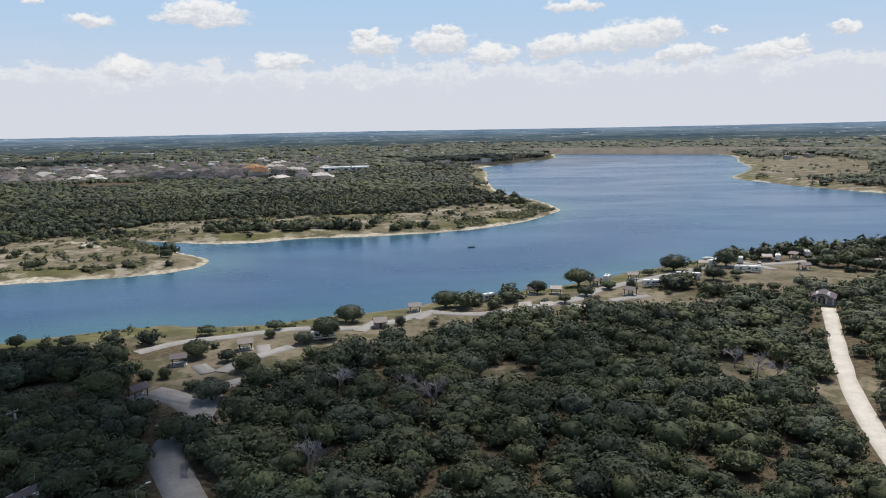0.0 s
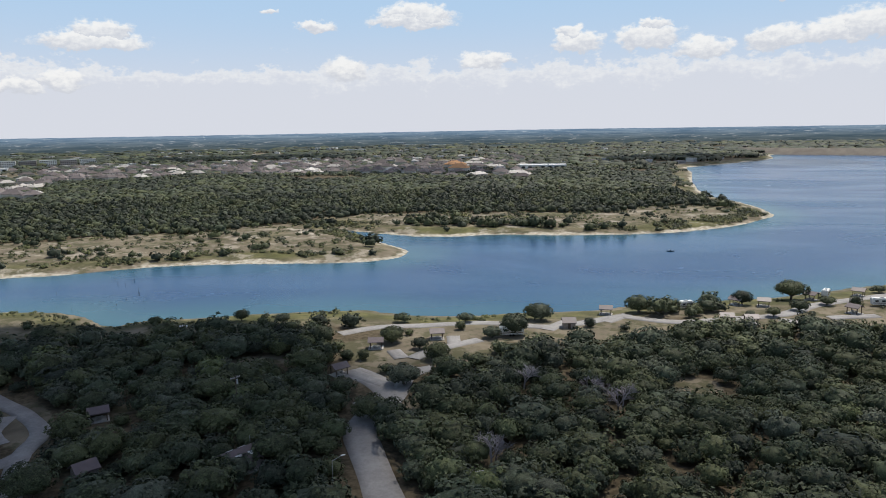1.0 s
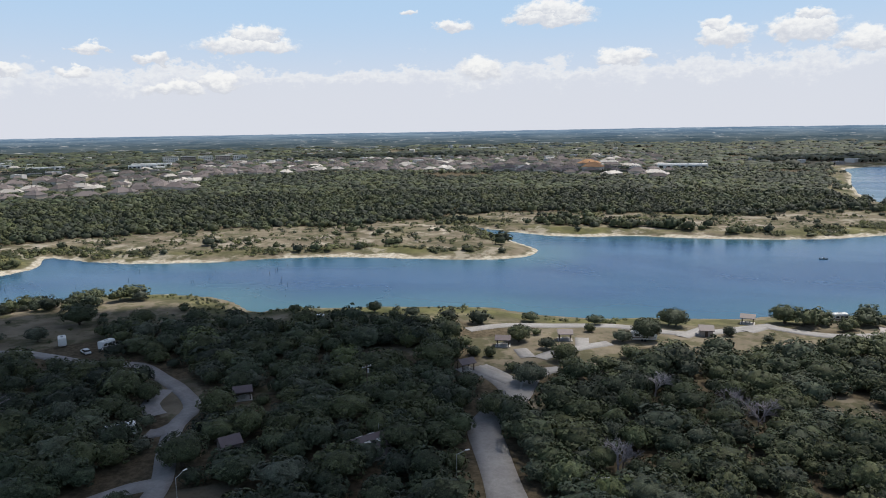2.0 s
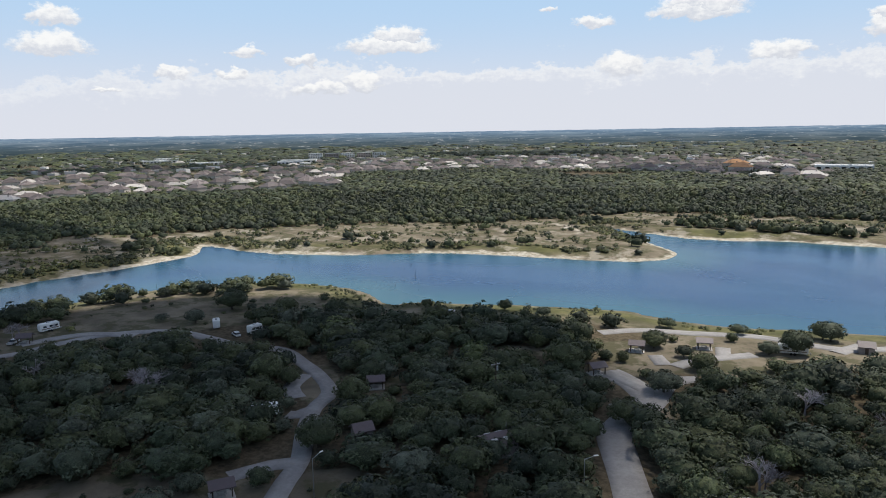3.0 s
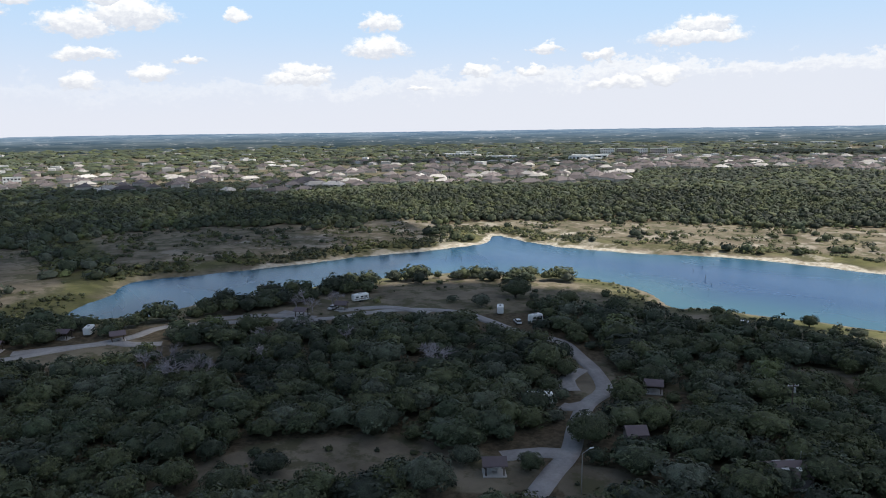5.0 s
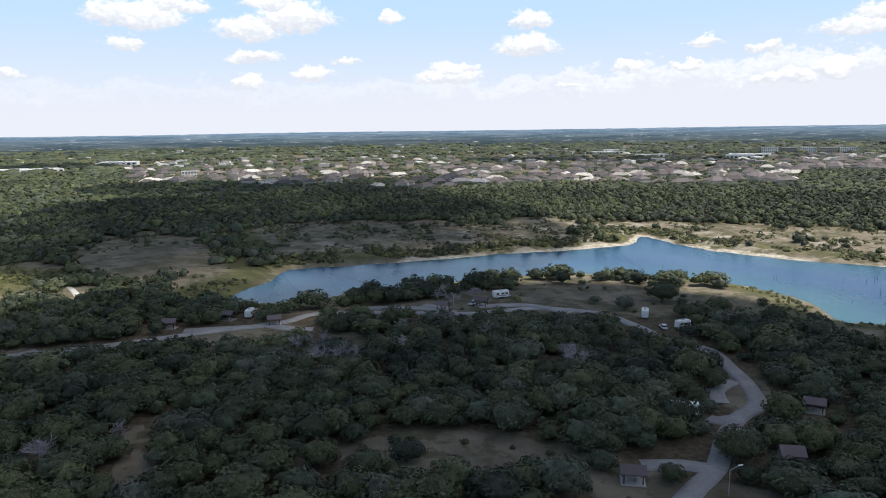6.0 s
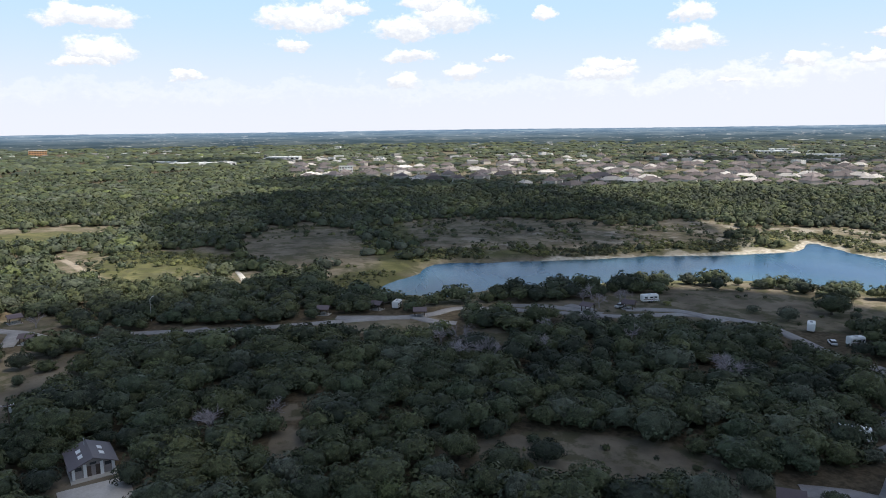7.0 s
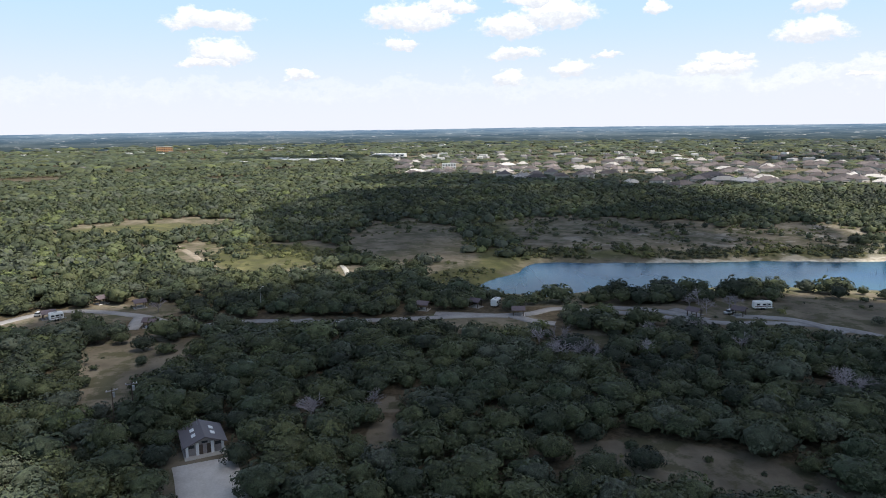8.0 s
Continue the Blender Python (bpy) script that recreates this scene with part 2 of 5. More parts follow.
def water_material():
    m, n, b = material("lake_water", 0.07, 0.5)
    p = place(n)
    depth = n.ramp(attribute(n, "depth"), 0.0, 45.0)
    col = n.mix(depth, (0.035, 0.115, 0.15), (0.010, 0.050, 0.14))
    col = n.mix(n.ramp(n.noise(p, 0.006, 4.0, 0.6), 0.35, 0.7), col, (0.014, 0.072, 0.155))
    n.put(b.inputs["Base Color"], col)
    b.inputs["IOR"].default_value = 1.33
    long = n.vec("MULTIPLY", p, (1.0, 0.45, 1.0))
    calm = n.ramp(n.noise(n.vec("MULTIPLY", p, (0.35, 1.0, 1.0)), 0.012, 5.0, 0.6, warp=1.0), 0.35, 0.65)
    n.put(b.inputs["Roughness"], n.math("ADD", 0.2, n.math("MULTIPLY", calm, 0.08)))
    waves = n.noise(long, 0.12, 2.0, 0.5)
    bump(n, b, waves, 0.06, 0.5)
    return m


def surface(name, a, c, scale, rough=0.9):
    m, n, b = material(name, rough, 0.2)
    p = place(n)
    wear, fine = n.noise(p, scale * 0.12, 5.0, 0.6), n.noise(p, scale, 4.0, 0.7)
    k = n.math("ADD", n.math("MULTIPLY", wear, 0.6), n.math("MULTIPLY", fine, 0.4))
    n.put(b.inputs["Base Color"], n.mix(n.ramp(k, 0.3, 0.7), a, c))
    bump(n, b, fine, 0.4, 0.03)
    return m


M_GROUND, M_WATER = ground_material(), water_material()
M_ASPHALT = surface("worn_asphalt", (0.23, 0.22, 0.215), (0.37, 0.36, 0.35), 1.4)
M_GRAVEL = surface("limestone_gravel", (0.48, 0.45, 0.40), (0.66, 0.63, 0.58), 2.0)
M_SUBURB, _n, _b = material("suburb_walls", 0.8, 0.2)
_n.put(_b.inputs["Base Color"], _n.mix(_n.add("ShaderNodeNewGeometry").outputs["Random Per Island"], (0.24, 0.22, 0.21), (0.74, 0.73, 0.71)))
M_DAM = surface("dam_riprap", (0.12, 0.105, 0.09), (0.21, 0.19, 0.16), 0.4)
M_DIRT = surface("dirt", (0.24, 0.20, 0.15), (0.38, 0.33, 0.26), 1.5)

# ---------------------------------------------------------------- helpers for shapes
def mesh_of(name, verts, faces, mat, smooth=False):
    me = bpy.data.meshes.new(name)
    verts = np.asarray(verts, dtype=np.float32)
    faces = np.asarray(faces, dtype=np.int32)
    k = faces.shape[1]
    me.vertices.add(len(verts))
    me.vertices.foreach_set("co", verts.ravel())
    me.loops.add(faces.size)
    me.loops.foreach_set("vertex_index", faces.ravel())
    me.polygons.add(len(faces))
    me.polygons.foreach_set("loop_start", np.arange(0, faces.size, k, dtype=np.int32))
    if smooth:
        me.polygons.foreach_set("use_smooth", np.ones(len(faces), dtype=bool))
    me.update(calc_edges=True)
    me.materials.append(mat)
    return me


def store(me, name, values):
    a = me.attributes.new(name, "FLOAT", "POINT")
    a.data.foreach_set("value", np.asarray(values, dtype=np.float32))


def part(name, bm, mat, parent, label=""):
    bm.normal_update()
    me = bpy.data.meshes.new(name)
    bm.to_mesh(me)
    bm.free()
    me.materials.append(mat)
    ob = new(name, me)
    ob.parent = parent
    if label:
        tagged(ob, label)
    return ob


def box(bm, x0, x1, y0, y1, z0, z1, m=None):
    v = [bm.verts.new(c if m is None else m @ Vector(c)) for c in
         ((x0, y0, z0), (x1, y0, z0), (x1, y1, z0), (x0, y1, z0), (x0, y0, z1), (x1, y0, z1), (x1, y1, z1), (x0, y1, z1))]
    for f in ((3, 2, 1, 0), (4, 5, 6, 7), (0, 1, 5, 4), (1, 2, 6, 5), (2, 3, 7, 6), (3, 0, 4, 7)):
        bm.faces.new([v[i] for i in f])
    return bm


def boxed(*args):
    return box(bmesh.new(), *args)


def limb(bm, a, c, r0, r1, sides=6):
    """A tapered round bar from a to c."""
    a, c = Vector(a), Vector(c)
    q = (c - a).to_track_quat("Z", "Y")
    rings = []
    for p, r in ((a, r0), (c, r1)):
        rings.append([bm.verts.new(p + q @ Vector((r * math.cos(2 * math.pi * i / sides), r * math.sin(2 * math.pi * i / sides), 0)))
                      for i in range(sides)])
    for i in range(sides):
        j = (i + 1) % sides
        bm.faces.new((rings[0][i], rings[0][j], rings[1][j], rings[1][i]))
    bm.faces.new(rings[1])
    bm.faces.new(rings[0][::-1])
    return bm


def gable(bm, w, d, z0, z1, over=0.5, thick=0.18):
    """A gable roof with thickness; its ridge runs along x."""
    x, y = w / 2 + over, d / 2 + over
    drop = (z1 - z0) * over / (d / 2)
    pts = [(-y, z0 - drop), (0, z1), (y, z0 - drop), (y, z0 - drop - thick), (0, z1 - thick), (-y, z0 - drop - thick)]
    ends = [[bm.verts.new((s * x, a, c)) for a, c in pts] for s in (-1, 1)]
    for i in range(6):
        j = (i + 1) % 6
        bm.faces.new((ends[0][i], ends[0][j], ends[1][j], ends[1][i]))
    for e in ends:
        bm.faces.new((e[0], e[1], e[4], e[5]))
        bm.faces.new((e[1], e[2], e[3], e[4]))
    bmesh.ops.recalc_face_normals(bm, faces=bm.faces[:])
    return bm


def hip(bm, w, d, z0, z1, over=0.5, cx=0.0, cy=0.0):
    """A hipped roof with eaves."""
    x, y = w / 2 + over, d / 2 + over
    r = max(0.3, x - y)
    low = [bm.verts.new((cx + a * x, cy + c * y, z0 - 0.2)) for a, c in ((-1, -1), (1, -1), (1, 1), (-1, 1))]
    eave = [bm.verts.new((cx + a * x, cy + c * y, z0)) for a, c in ((-1, -1), (1, -1), (1, 1), (-1, 1))]
    p, q = bm.verts.new((cx - r, cy, z1)), bm.verts.new((cx + r, cy, z1))
    bm.faces.new(low[::-1])
    for i in range(4):
        j = (i + 1) % 4
        bm.faces.new((low[i], low[j], eave[j], eave[i]))
    for f in ((eave[0], eave[1], q, p), (eave[1], eave[2], q), (eave[2], eave[3], p, q), (eave[3], eave[0], p)):
        bm.faces.new(f)
    return bm


def spline(points, step=4.0):
    """Points along a smooth curve through the given ones."""
    p = np.array(points, dtype=float)
    out = []
    for i in range(len(p) - 1):
        a, b_, c, d = p[max(i - 1, 0)], p[i], p[i + 1], p[min(i + 2, len(p) - 1)]
        n = max(2, int(np.hypot(*(c - b_)) / step))
        for t in np.arange(n) / n:
            out.append(0.5 * (2 * b_ + (c - a) * t + (2 * a - 5 * b_ + 4 * c - d) * t * t + (3 * b_ - a - 3 * c + d) * t ** 3))
    out.append(p[-1])
    return np.array(out)


def smooth_step(a, c, x):
    t = np.clip((x - a) / (c - a), 0, 1)
    return t * t * (3 - 2 * t)


# ---------------------------------------------------------------- plan of the lake
NEAR_SHORE = [
    (269, 383), (220, 381), (175, 368), (136, 348), (100, 327), (69, 307),
    (42, 296), (16, 285), (-7, 272), (-33, 264), (-62, 254), (-93, 258),
    (-119, 251), (-143, 241), (-164, 232), (-174, 226), (-180, 220), (-204, 233),
    (-230, 233), (-256, 224), (-272, 208), (-286, 190), (-299, 140), (-298, 113),
    (-298, 88), (-296, 66), (-287, 52), (-290, 37),
]
CREEK_MOUTH = [
    (-301, 17), (-320, 25), (-338, 40), (-364, 54),
]
TOWN_SHORE = [
    (-361, 76), (-359, 107), (-357, 138), (-359, 172), (-353, 205), (-353, 234),
    (-356, 259), (-380, 283), (-342, 282), (-308, 288), (-273, 305), (-247, 326),
    (-217, 340), (-186, 348), (-155, 354), (-129, 363), (-115, 374), (-113, 396),
    (-127, 413), (-148, 436), (-173, 465), (-196, 487),
]
WOODED_SHORE = [
    (-170, 475), (-132, 460), (-100, 459), (-72, 472), (-26, 475), (11, 482),
    (48, 497), (89, 532), (114, 570), (128, 597), (128, 645), (118, 707),
    (100, 770), (104, 924), (126, 1153),
]
DAM_SHORE = [
    (131, 1296), (198, 1397), (331, 1607), (401, 1873), (588, 1797), (731, 1623),
    (606, 1274), (538, 1090), (431, 924), (429, 841), (442, 743), (468, 673),
]
LAKE = np.vstack([spline(NEAR_SHORE + CREEK_MOUTH + TOWN_SHORE + WOODED_SHORE, 6.0), spline(DAM_SHORE, 30.0),
                  np.array([(640, 560), (900, 480), (900, 330), (520, 350), (380, 372)])])

# clearings without closed wood: centre, half width across, half depth away from the meadow's middle line
CLEAR_CAMP = [
    (23, 184, 7, 8), (90, 180, 11, 12), (106, 163, 6, 8), (115, 164, 4, 9), (154, 298, 35, 30), (82, 266, 34, 17),
    (181, 295, 20, 18), (49, 255, 13, 10), (-32, 226, 38, 13), (-24, 233, 50, 13), (-56, 204, 23, 15), (-62, 181, 10, 9),
    (-205, 195, 51, 19), (-102, 235, 32, 10), (-149, 210, 42, 7), (-131, 130, 6, 14), (-113, 145, 5, 4), (-45, 156, 3, 5),
]
CLEAR_WOOD = [
    (-104, 75, 11, 7), (-122, 60, 18, 7), (-90, 91, 7, 7), (-218, 138, 34, 10), (-240, 96, 28, 7), (-243, 128, 25, 11),
    (-245, 167, 41, 13), (-208, 198, 40, 23), (-216, 49, 8, 8), (-128, 52, 26, 10), (-206, -89, 17, 19), (-174, -84, 8, 12),
    (-130, -47, 7, 10), (-132, -36, 5, 3), (-145, -11, 4, 8), (-237, 16, 22, 11), (-216, 50, 7, 6), (-235, 119, 41, 14),
    (-240, -47, 8, 6), (-253, -125, 28, 14), (-96, 185, 12, 5), (-163, -11, 3, 5),
]
CLEAR_FAR = [
    (-428, -17, 37, 85), (-370, -86, 39, 50), (-496, -202, 64, 44), (-387, -131, 13, 41), (-308, 33, 33, 19), (-461, 86, 60, 61),
    (-405, 168, 70, 42), (-436, 116, 89, 74), (-430, 237, 31, 45), (-321, 358, 96, 38), (-204, 431, 53, 53), (-189, 433, 41, 58),
    (-244, 378, 90, 29), (-374, 311, 70, 31), (-160, 527, 49, 28), (-24, 540, 108, 34), (67, 569, 55, 58), (-9, 535, 56, 36),
    (-183, 424, 41, 40), (624, 1098, 103, 338), (-328, -42, 6, 18), (85, 1389, 89, 90), (-1692, -143, 38, 99), (-1014, 148, 98, 24),
]
MARSH = [
    (-372, -87, 34, 41), (-441, 37, 12, 94), (-318, 21, 23, 15), (-483, -201, 50, 30),
]

ROAD_MAIN = [
    (-35.1, 109.0), (-42.2, 122.3), (-48.1, 133.1), (-52.4, 141.5), (-53.1, 149.6), (-52.0, 158.7),
    (-53.3, 166.4), (-61.6, 175.4), (-69.0, 180.0),
]
ROAD_SPUR = [
    (-58.2, 155.8), (-54.6, 160.1), (-50.6, 164.0), (-51.8, 180.2), (-46.2, 187.0),
]
ROAD_LOOP = [
    (-91.6, 76.7), (-97.9, 87.5), (-101.9, 95.2), (-110.6, 105.4), (-119.0, 116.5), (-123.4, 126.9),
    (-134.6, 134.8), (-145.5, 139.8), (-161.8, 146.2), (-175.8, 141.7), (-193.2, 141.9), (-210.7, 140.7),
    (-225.3, 127.7), (-229.8, 111.6), (-231.3, 94.9), (-253.1, 50.2), (-246.1, 32.6), (-243.1, 6.1),
    (-241.4, -15.8), (-240.0, -42.3), (-241.6, -69.3), (-236.7, -85.4), (-251.4, -106.8), (-259.4, -133.2),
    (-253.8, -147.0), (-232.6, -158.0),
]
ROAD_SHORE = [
    (-85.4, 214.6), (-75.2, 224.9), (-59.4, 230.9), (-42.3, 237.6), (-29.7, 236.2), (-17.8, 235.0),
    (-8.5, 240.8), (7.1, 255.3), (8.4, 253.4), (24.6, 248.2), (42.2, 255.1), (61.4, 264.2),
    (77.6, 281.8), (95.5, 294.8), (114.7, 306.6), (135.6, 319.5), (155.8, 322.1), (176.4, 324.7),
    (194.9, 327.8), (229.4, 325.5),
]
ROAD_PADS = [
    [(-69.5, 179.8), (-62.4, 175.5), (-55.8, 171.5)],
    [(-62.5, 200.5), (-57.7, 193.3)],
    [(-54.5, 193.7), (-51.5, 201.0), (-45.1, 208.9), (-38.2, 216.0)],
    [(-45.1, 208.9), (-47.6, 218.6)],
    [(-18.2, 230.8), (-11.3, 246.5)],
    [(0.8, 245.3), (8.7, 257.5)],
    [(-119.0, 116.5), (-119.8, 112.2), (-121.9, 110.8)],
    [(-138.9, 133.5), (-134.7, 124.2), (-127.6, 119.5)],
    [(-101.5, 94.8), (-105.5, 90.8), (-108.8, 82.9)],
    [(-248.1, 0.1), (-243.4, 26.2)],
    [(-237.7, -52.7), (-243.0, -42.8)],
    [(-233.6, -103.0), (-251.4, -106.8)],
    [(-249.2, 86.5), (-239.4, 93.2)],
    [(-238.7, 104.8), (-233.3, 122.0), (-216.5, 131.7)],
    [(76.3, 262.2), (93.6, 267.5)],
    [(59.7, 257.2), (72.5, 248.7)],
    [(160.3, 331.6), (166.4, 310.8)],
    [(-254.1, 63.3), (-248.2, 79.0), (-234.1, 94.0)],
    [(-246.1, 26.3), (-236.6, 34.0), (-233.3, 41.2)],
]
ROAD_GRAVEL = [
    (149.7, 240.7), (138.9, 220.2), (130.1, 203.9), (119.8, 184.4), (112.7, 170.6), (106.4, 157.1),
    (101.3, 145.1), (96.8, 133.9), (91.8, 118.6),
]
ROAD_YARD = [
    (-135.0, -46.9), (-128.5, -44.2), (-119.9, -40.5), (-109.7, -36.3),
]
CREEK_BED = [
    (-349.4, -47.2), (-331.9, -42.3), (-316.0, -39.0), (-304.0, -38.9),
]
DIRT_TRACK = [
    (-410.4, -151.4), (-386.2, -135.0), (-361.5, -120.8), (-342.5, -108.3),
]


# near edge of the town: azimuth, distance
TOWN_AZ = [-5, 4, 6, 19, 20, 29, 42, 43, 61, 65, 71, 84, 93, 96]
TOWN_R = [4000, 4000, 930, 1080, 1150, 1150, 1150, 830, 860, 820, 780, 900, 1010, 4000]


def wobble(x, y, size, seed=0.0):
    """A cheap smooth field between -1 and 1."""
    a, c = x / size + seed, y / size - seed * 1.7
    return (np.sin(1.9 * a + 1.3 * np.sin(1.1 * c + seed)) + np.sin(2.3 * c + 1.7 * np.sin(0.9 * a - seed)) + np.sin(1.4 * (a + c) + 2.0 * np.sin(0.7 * (a - c)))) / 3.0


def edge_distance(x, y, line, closed):
    """Distance to a line of points, and for a closed one whether inside."""
    p = np.stack([x, y], 1)
    best = np.full(len(p), 1e12)
    inside = np.zeros(len(p), dtype=bool)
    ends = np.roll(line, -1, 0) if closed else line[1:]
    for a, c in zip(line if closed else line[:-1], ends):
        v, w = c - a, p - a
        t = np.clip((w @ v) / max(v @ v, 1e-9), 0, 1)
        q = w - t[:, None] * v
        np.minimum(best, (q * q).sum(1), out=best)
        if closed and a[1] != c[1]:
            hit = ((a[1] > y) != (c[1] > y)) & (x < (c[0] - a[0]) * (y - a[1]) / (c[1] - a[1]) + a[0])
            inside ^= hit
    return np.sqrt(best), inside


def shore_distance(x, y):
    d, wet = edge_distance(x, y, LAKE, True)
    d = np.where(wet, -d, d)
    return d + 1.6 * wobble(x, y, 9.0, 2.0) * np.clip(np.abs(d) / 3.0, 0.3, 1)


def height(x, y, d):
    r = np.hypot(x, y)
    z = np.where(d > 0, 3.8 * (1 - np.exp(-np.maximum(d, 0) / 11.0)), np.maximum(d * 0.12, -3.0))
    z = z + 0.25 * wobble(x, y, 26.0, 1.0) * smooth_step(15, 60, d)
    rise = smooth_step(1900, 4900, r) * 56.0 + smooth_step(3800, 4900, r) * 3.5 * wobble(x, y, 900.0, 4.0)
    return z + rise * smooth_step(0, 120, d)


def in_clearing(x, y, patches):
    best = np.full(len(x), 9.0)
    for cx, cy, across, away in patches:
        r = math.hypot(cx, cy)
        ux, uy = cx / r, cy / r
        a, c = (x - cx) * ux + (y - cy) * uy, -(x - cx) * uy + (y - cy) * ux
        best = np.minimum(best, np.sqrt((a / away) ** 2 + (c / across) ** 2))
    return best


LINES = [spline(q, 4.0) for q in (ROAD_MAIN, ROAD_SPUR, ROAD_LOOP, ROAD_SHORE, ROAD_GRAVEL, ROAD_YARD, *ROAD_PADS)]


def road_distance(x, y):
    best = np.full(len(x), 1e6)
    near = np.hypot(x, y) < 620
    if near.any():
        b = np.full(near.sum(), 1e6)
        for q in LINES:
            b = np.minimum(b, edge_distance(x[near], y[near], q, False)[0])
        best[near] = b
    return best


def clearing(x, y):
    edge = 0.22 * wobble(x, y, 11.0, 3.0)
    return in_clearing(x, y, CLEAR_CAMP + CLEAR_WOOD + CLEAR_FAR) + edge


def far_side(x, y):
    """1 on the bank across the water."""
    az = np.degrees(np.arctan2(-x, y))
    r = np.hypot(x, y)
    limit = np.interp(az, [-40, -20, 0, 20, 36, 50, 62, 75, 90, 100, 130], [700, 500, 420, 340, 320, 330, 320, 315, 330, 350, 350])
    return r > limit


# ---------------------------------------------------------------- ground and water
def build_ground():
    az = np.radians(np.concatenate([np.arange(-42, 128, 0.4), np.arange(128, 318, 5.0)]))
    rad = np.concatenate([[0.01, 20, 40], 60 * (4900 / 60) ** (np.arange(211) / 210.0)])
    a, r = np.meshgrid(az, rad, indexing="ij")
    x, y = (-np.sin(a) * r).ravel(), (np.cos(a) * r).ravel()
    d = shore_distance(x, y)
    z = height(x, y, d)
    na, nr = a.shape
    i, j = np.meshgrid(np.arange(na), np.arange(nr - 1), indexing="ij")
    k = (i + 1) % na
    faces = np.stack([i * nr + j, i * nr + j + 1, k * nr + j + 1, k * nr + j], -1).reshape(-1, 4)
    me = mesh_of("ground", np.stack([x, y, z], 1), faces[:, ::-1], M_GROUND, True)
    far = far_side(x, y)
    c = clearing(x, y)
    wood = smooth_step(0.9, 1.25, c) * smooth_step(18, 45, d)
    wood = wood * (1 - 0.6 * smooth_step(0, 60, np.hypot(x, y) - np.interp(np.degrees(np.arctan2(-x, y)), TOWN_AZ, TOWN_R)))
    green = 0.25 + 0.5 * np.exp(-((d - 13) / 9.0) ** 2) + 0.25 * wobble(x, y, 40.0, 6.0)
    marsh = in_clearing(x, y, MARSH)
    green = green + 0.7 * (1 - smooth_step(0.6, 1.2, marsh))
    rock = np.where(far, (0.75 + 0.35 * wobble(x, y, 35.0, 7.0)) * np.exp(-(np.maximum(d, 0) / 5.0) ** 2), 0.45 * np.exp(-(np.maximum(d, 0) / 3.0) ** 2))
    bare = far & (d < 80)
    rock = rock + np.where(far, 0.5 * np.exp(-((d - 34) / 9.0) ** 2) * (0.6 + 0.6 * wobble(x, y, 30.0, 5.0)), 0) + np.where(bare, 0.35 * np.maximum(0, wobble(x, y, 22.0, 9.0)), 0)
    rock = rock * (0.25 + 0.75 * smooth_step(60, 110, np.hypot(x + 315, y - 15)))
    bank = np.where(far, 1 - smooth_step(70, 130, d), 0.0) * smooth_step(60, 110, np.hypot(x + 410, y + 8))
    for name, v in (("bank", bank), ("wood", wood), ("green", green), ("rock", rock)):
        store(me, name, v)
    tagged(new("ground", me), "dry straw-coloured grassland and bare limestone soil round the lake", "ground", kind="structure")


def build_water():
    u = np.linspace(-460, 960, 143)
    v = np.linspace(0, 2000, 201)
    gx, gy = np.meshgrid(u, v, indexing="ij")
    x, y = gx.ravel(), gy.ravel()
    d, wet = edge_distance(x, y, LAKE, True)
    nu, nv = gx.shape
    i, j = np.meshgrid(np.arange(nu - 1), np.arange(nv - 1), indexing="ij")
    faces = np.stack([i * nv + j, (i + 1) * nv + j, (i + 1) * nv + j + 1, i * nv + j + 1], -1).reshape(-1, 4)
    near = (np.where(wet, 0, d) < 14)[faces].any(1)
    me = mesh_of("water", np.stack([x, y, np.zeros_like(x)], 1), faces[near], M_WATER, True)
    store(me, "depth", np.where(wet, d, 0))
    tagged(new("water", me), "calm blue lake water with faint wind streaks", "lake", kind="structure")


def ground_z(x, y):
    """Height of the ground at a place."""
    x, y = np.atleast_1d(np.asarray(x, float)), np.atleast_1d(np.asarray(y, float))
    return height(x, y, shore_distance(x, y))


build_ground()
build_water()


def build_road(name, line, width, mat, label, lift=0.05, kerb=0.0):
    p = spline(line, 3.0)
    t = np.gradient(p, axis=0)
    t /= np.hypot(t[:, 0], t[:, 1])[:, None]
    nrm = np.stack([-t[:, 1], t[:, 0]], 1)
    w = width * (1 + 0.08 * wobble(p[:, 0], p[:, 1], 8.0, 5.0))[:, None] / 2
    z = ground_z(p[:, 0], p[:, 1]) + 0.07 + lift
    rows = [(p + nrm * w * s, z + dz) for s, dz in ((-1.04, -0.6), (-1, 0), (-0.3, 0.04), (0.3, 0.04), (1, 0), (1.04, -0.6))]
    verts = np.concatenate([np.column_stack([q, h]) for q, h in rows])
    n = len(p)
    faces = [(k * n + i, k * n + i + 1, (k + 1) * n + i + 1, (k + 1) * n + i) for k in range(5) for i in range(n - 1)]
    me = mesh_of(name, verts, np.array(faces)[:, ::-1], mat, False)
    return tagged(new(name, me), label, "road", kind="structure")


build_road("road", ROAD_MAIN, 7.6, M_ASPHALT, "pale worn asphalt campground road between live oaks")
build_road("road", ROAD_SPUR, 5.0, M_ASPHALT, "pale asphalt spur to the camping pads", 0.06)
build_road("road", ROAD_LOOP, 4.4, M_ASPHALT, "grey asphalt loop road through the wooded camp sites", 0.07)
build_road("road", ROAD_SHORE, 5.0, M_ASPHALT, "pale asphalt road along the camp sites by the lake shore", 0.08)
for q in ROAD_PADS:
    build_road("parking_pad", q, 4.6, M_ASPHALT, "grey asphalt camping pad beside a shelter", 0.10)
build_road("gravel_road", ROAD_GRAVEL, 4.7, M_GRAVEL, "white crushed limestone road running to the wash house", 0.07)
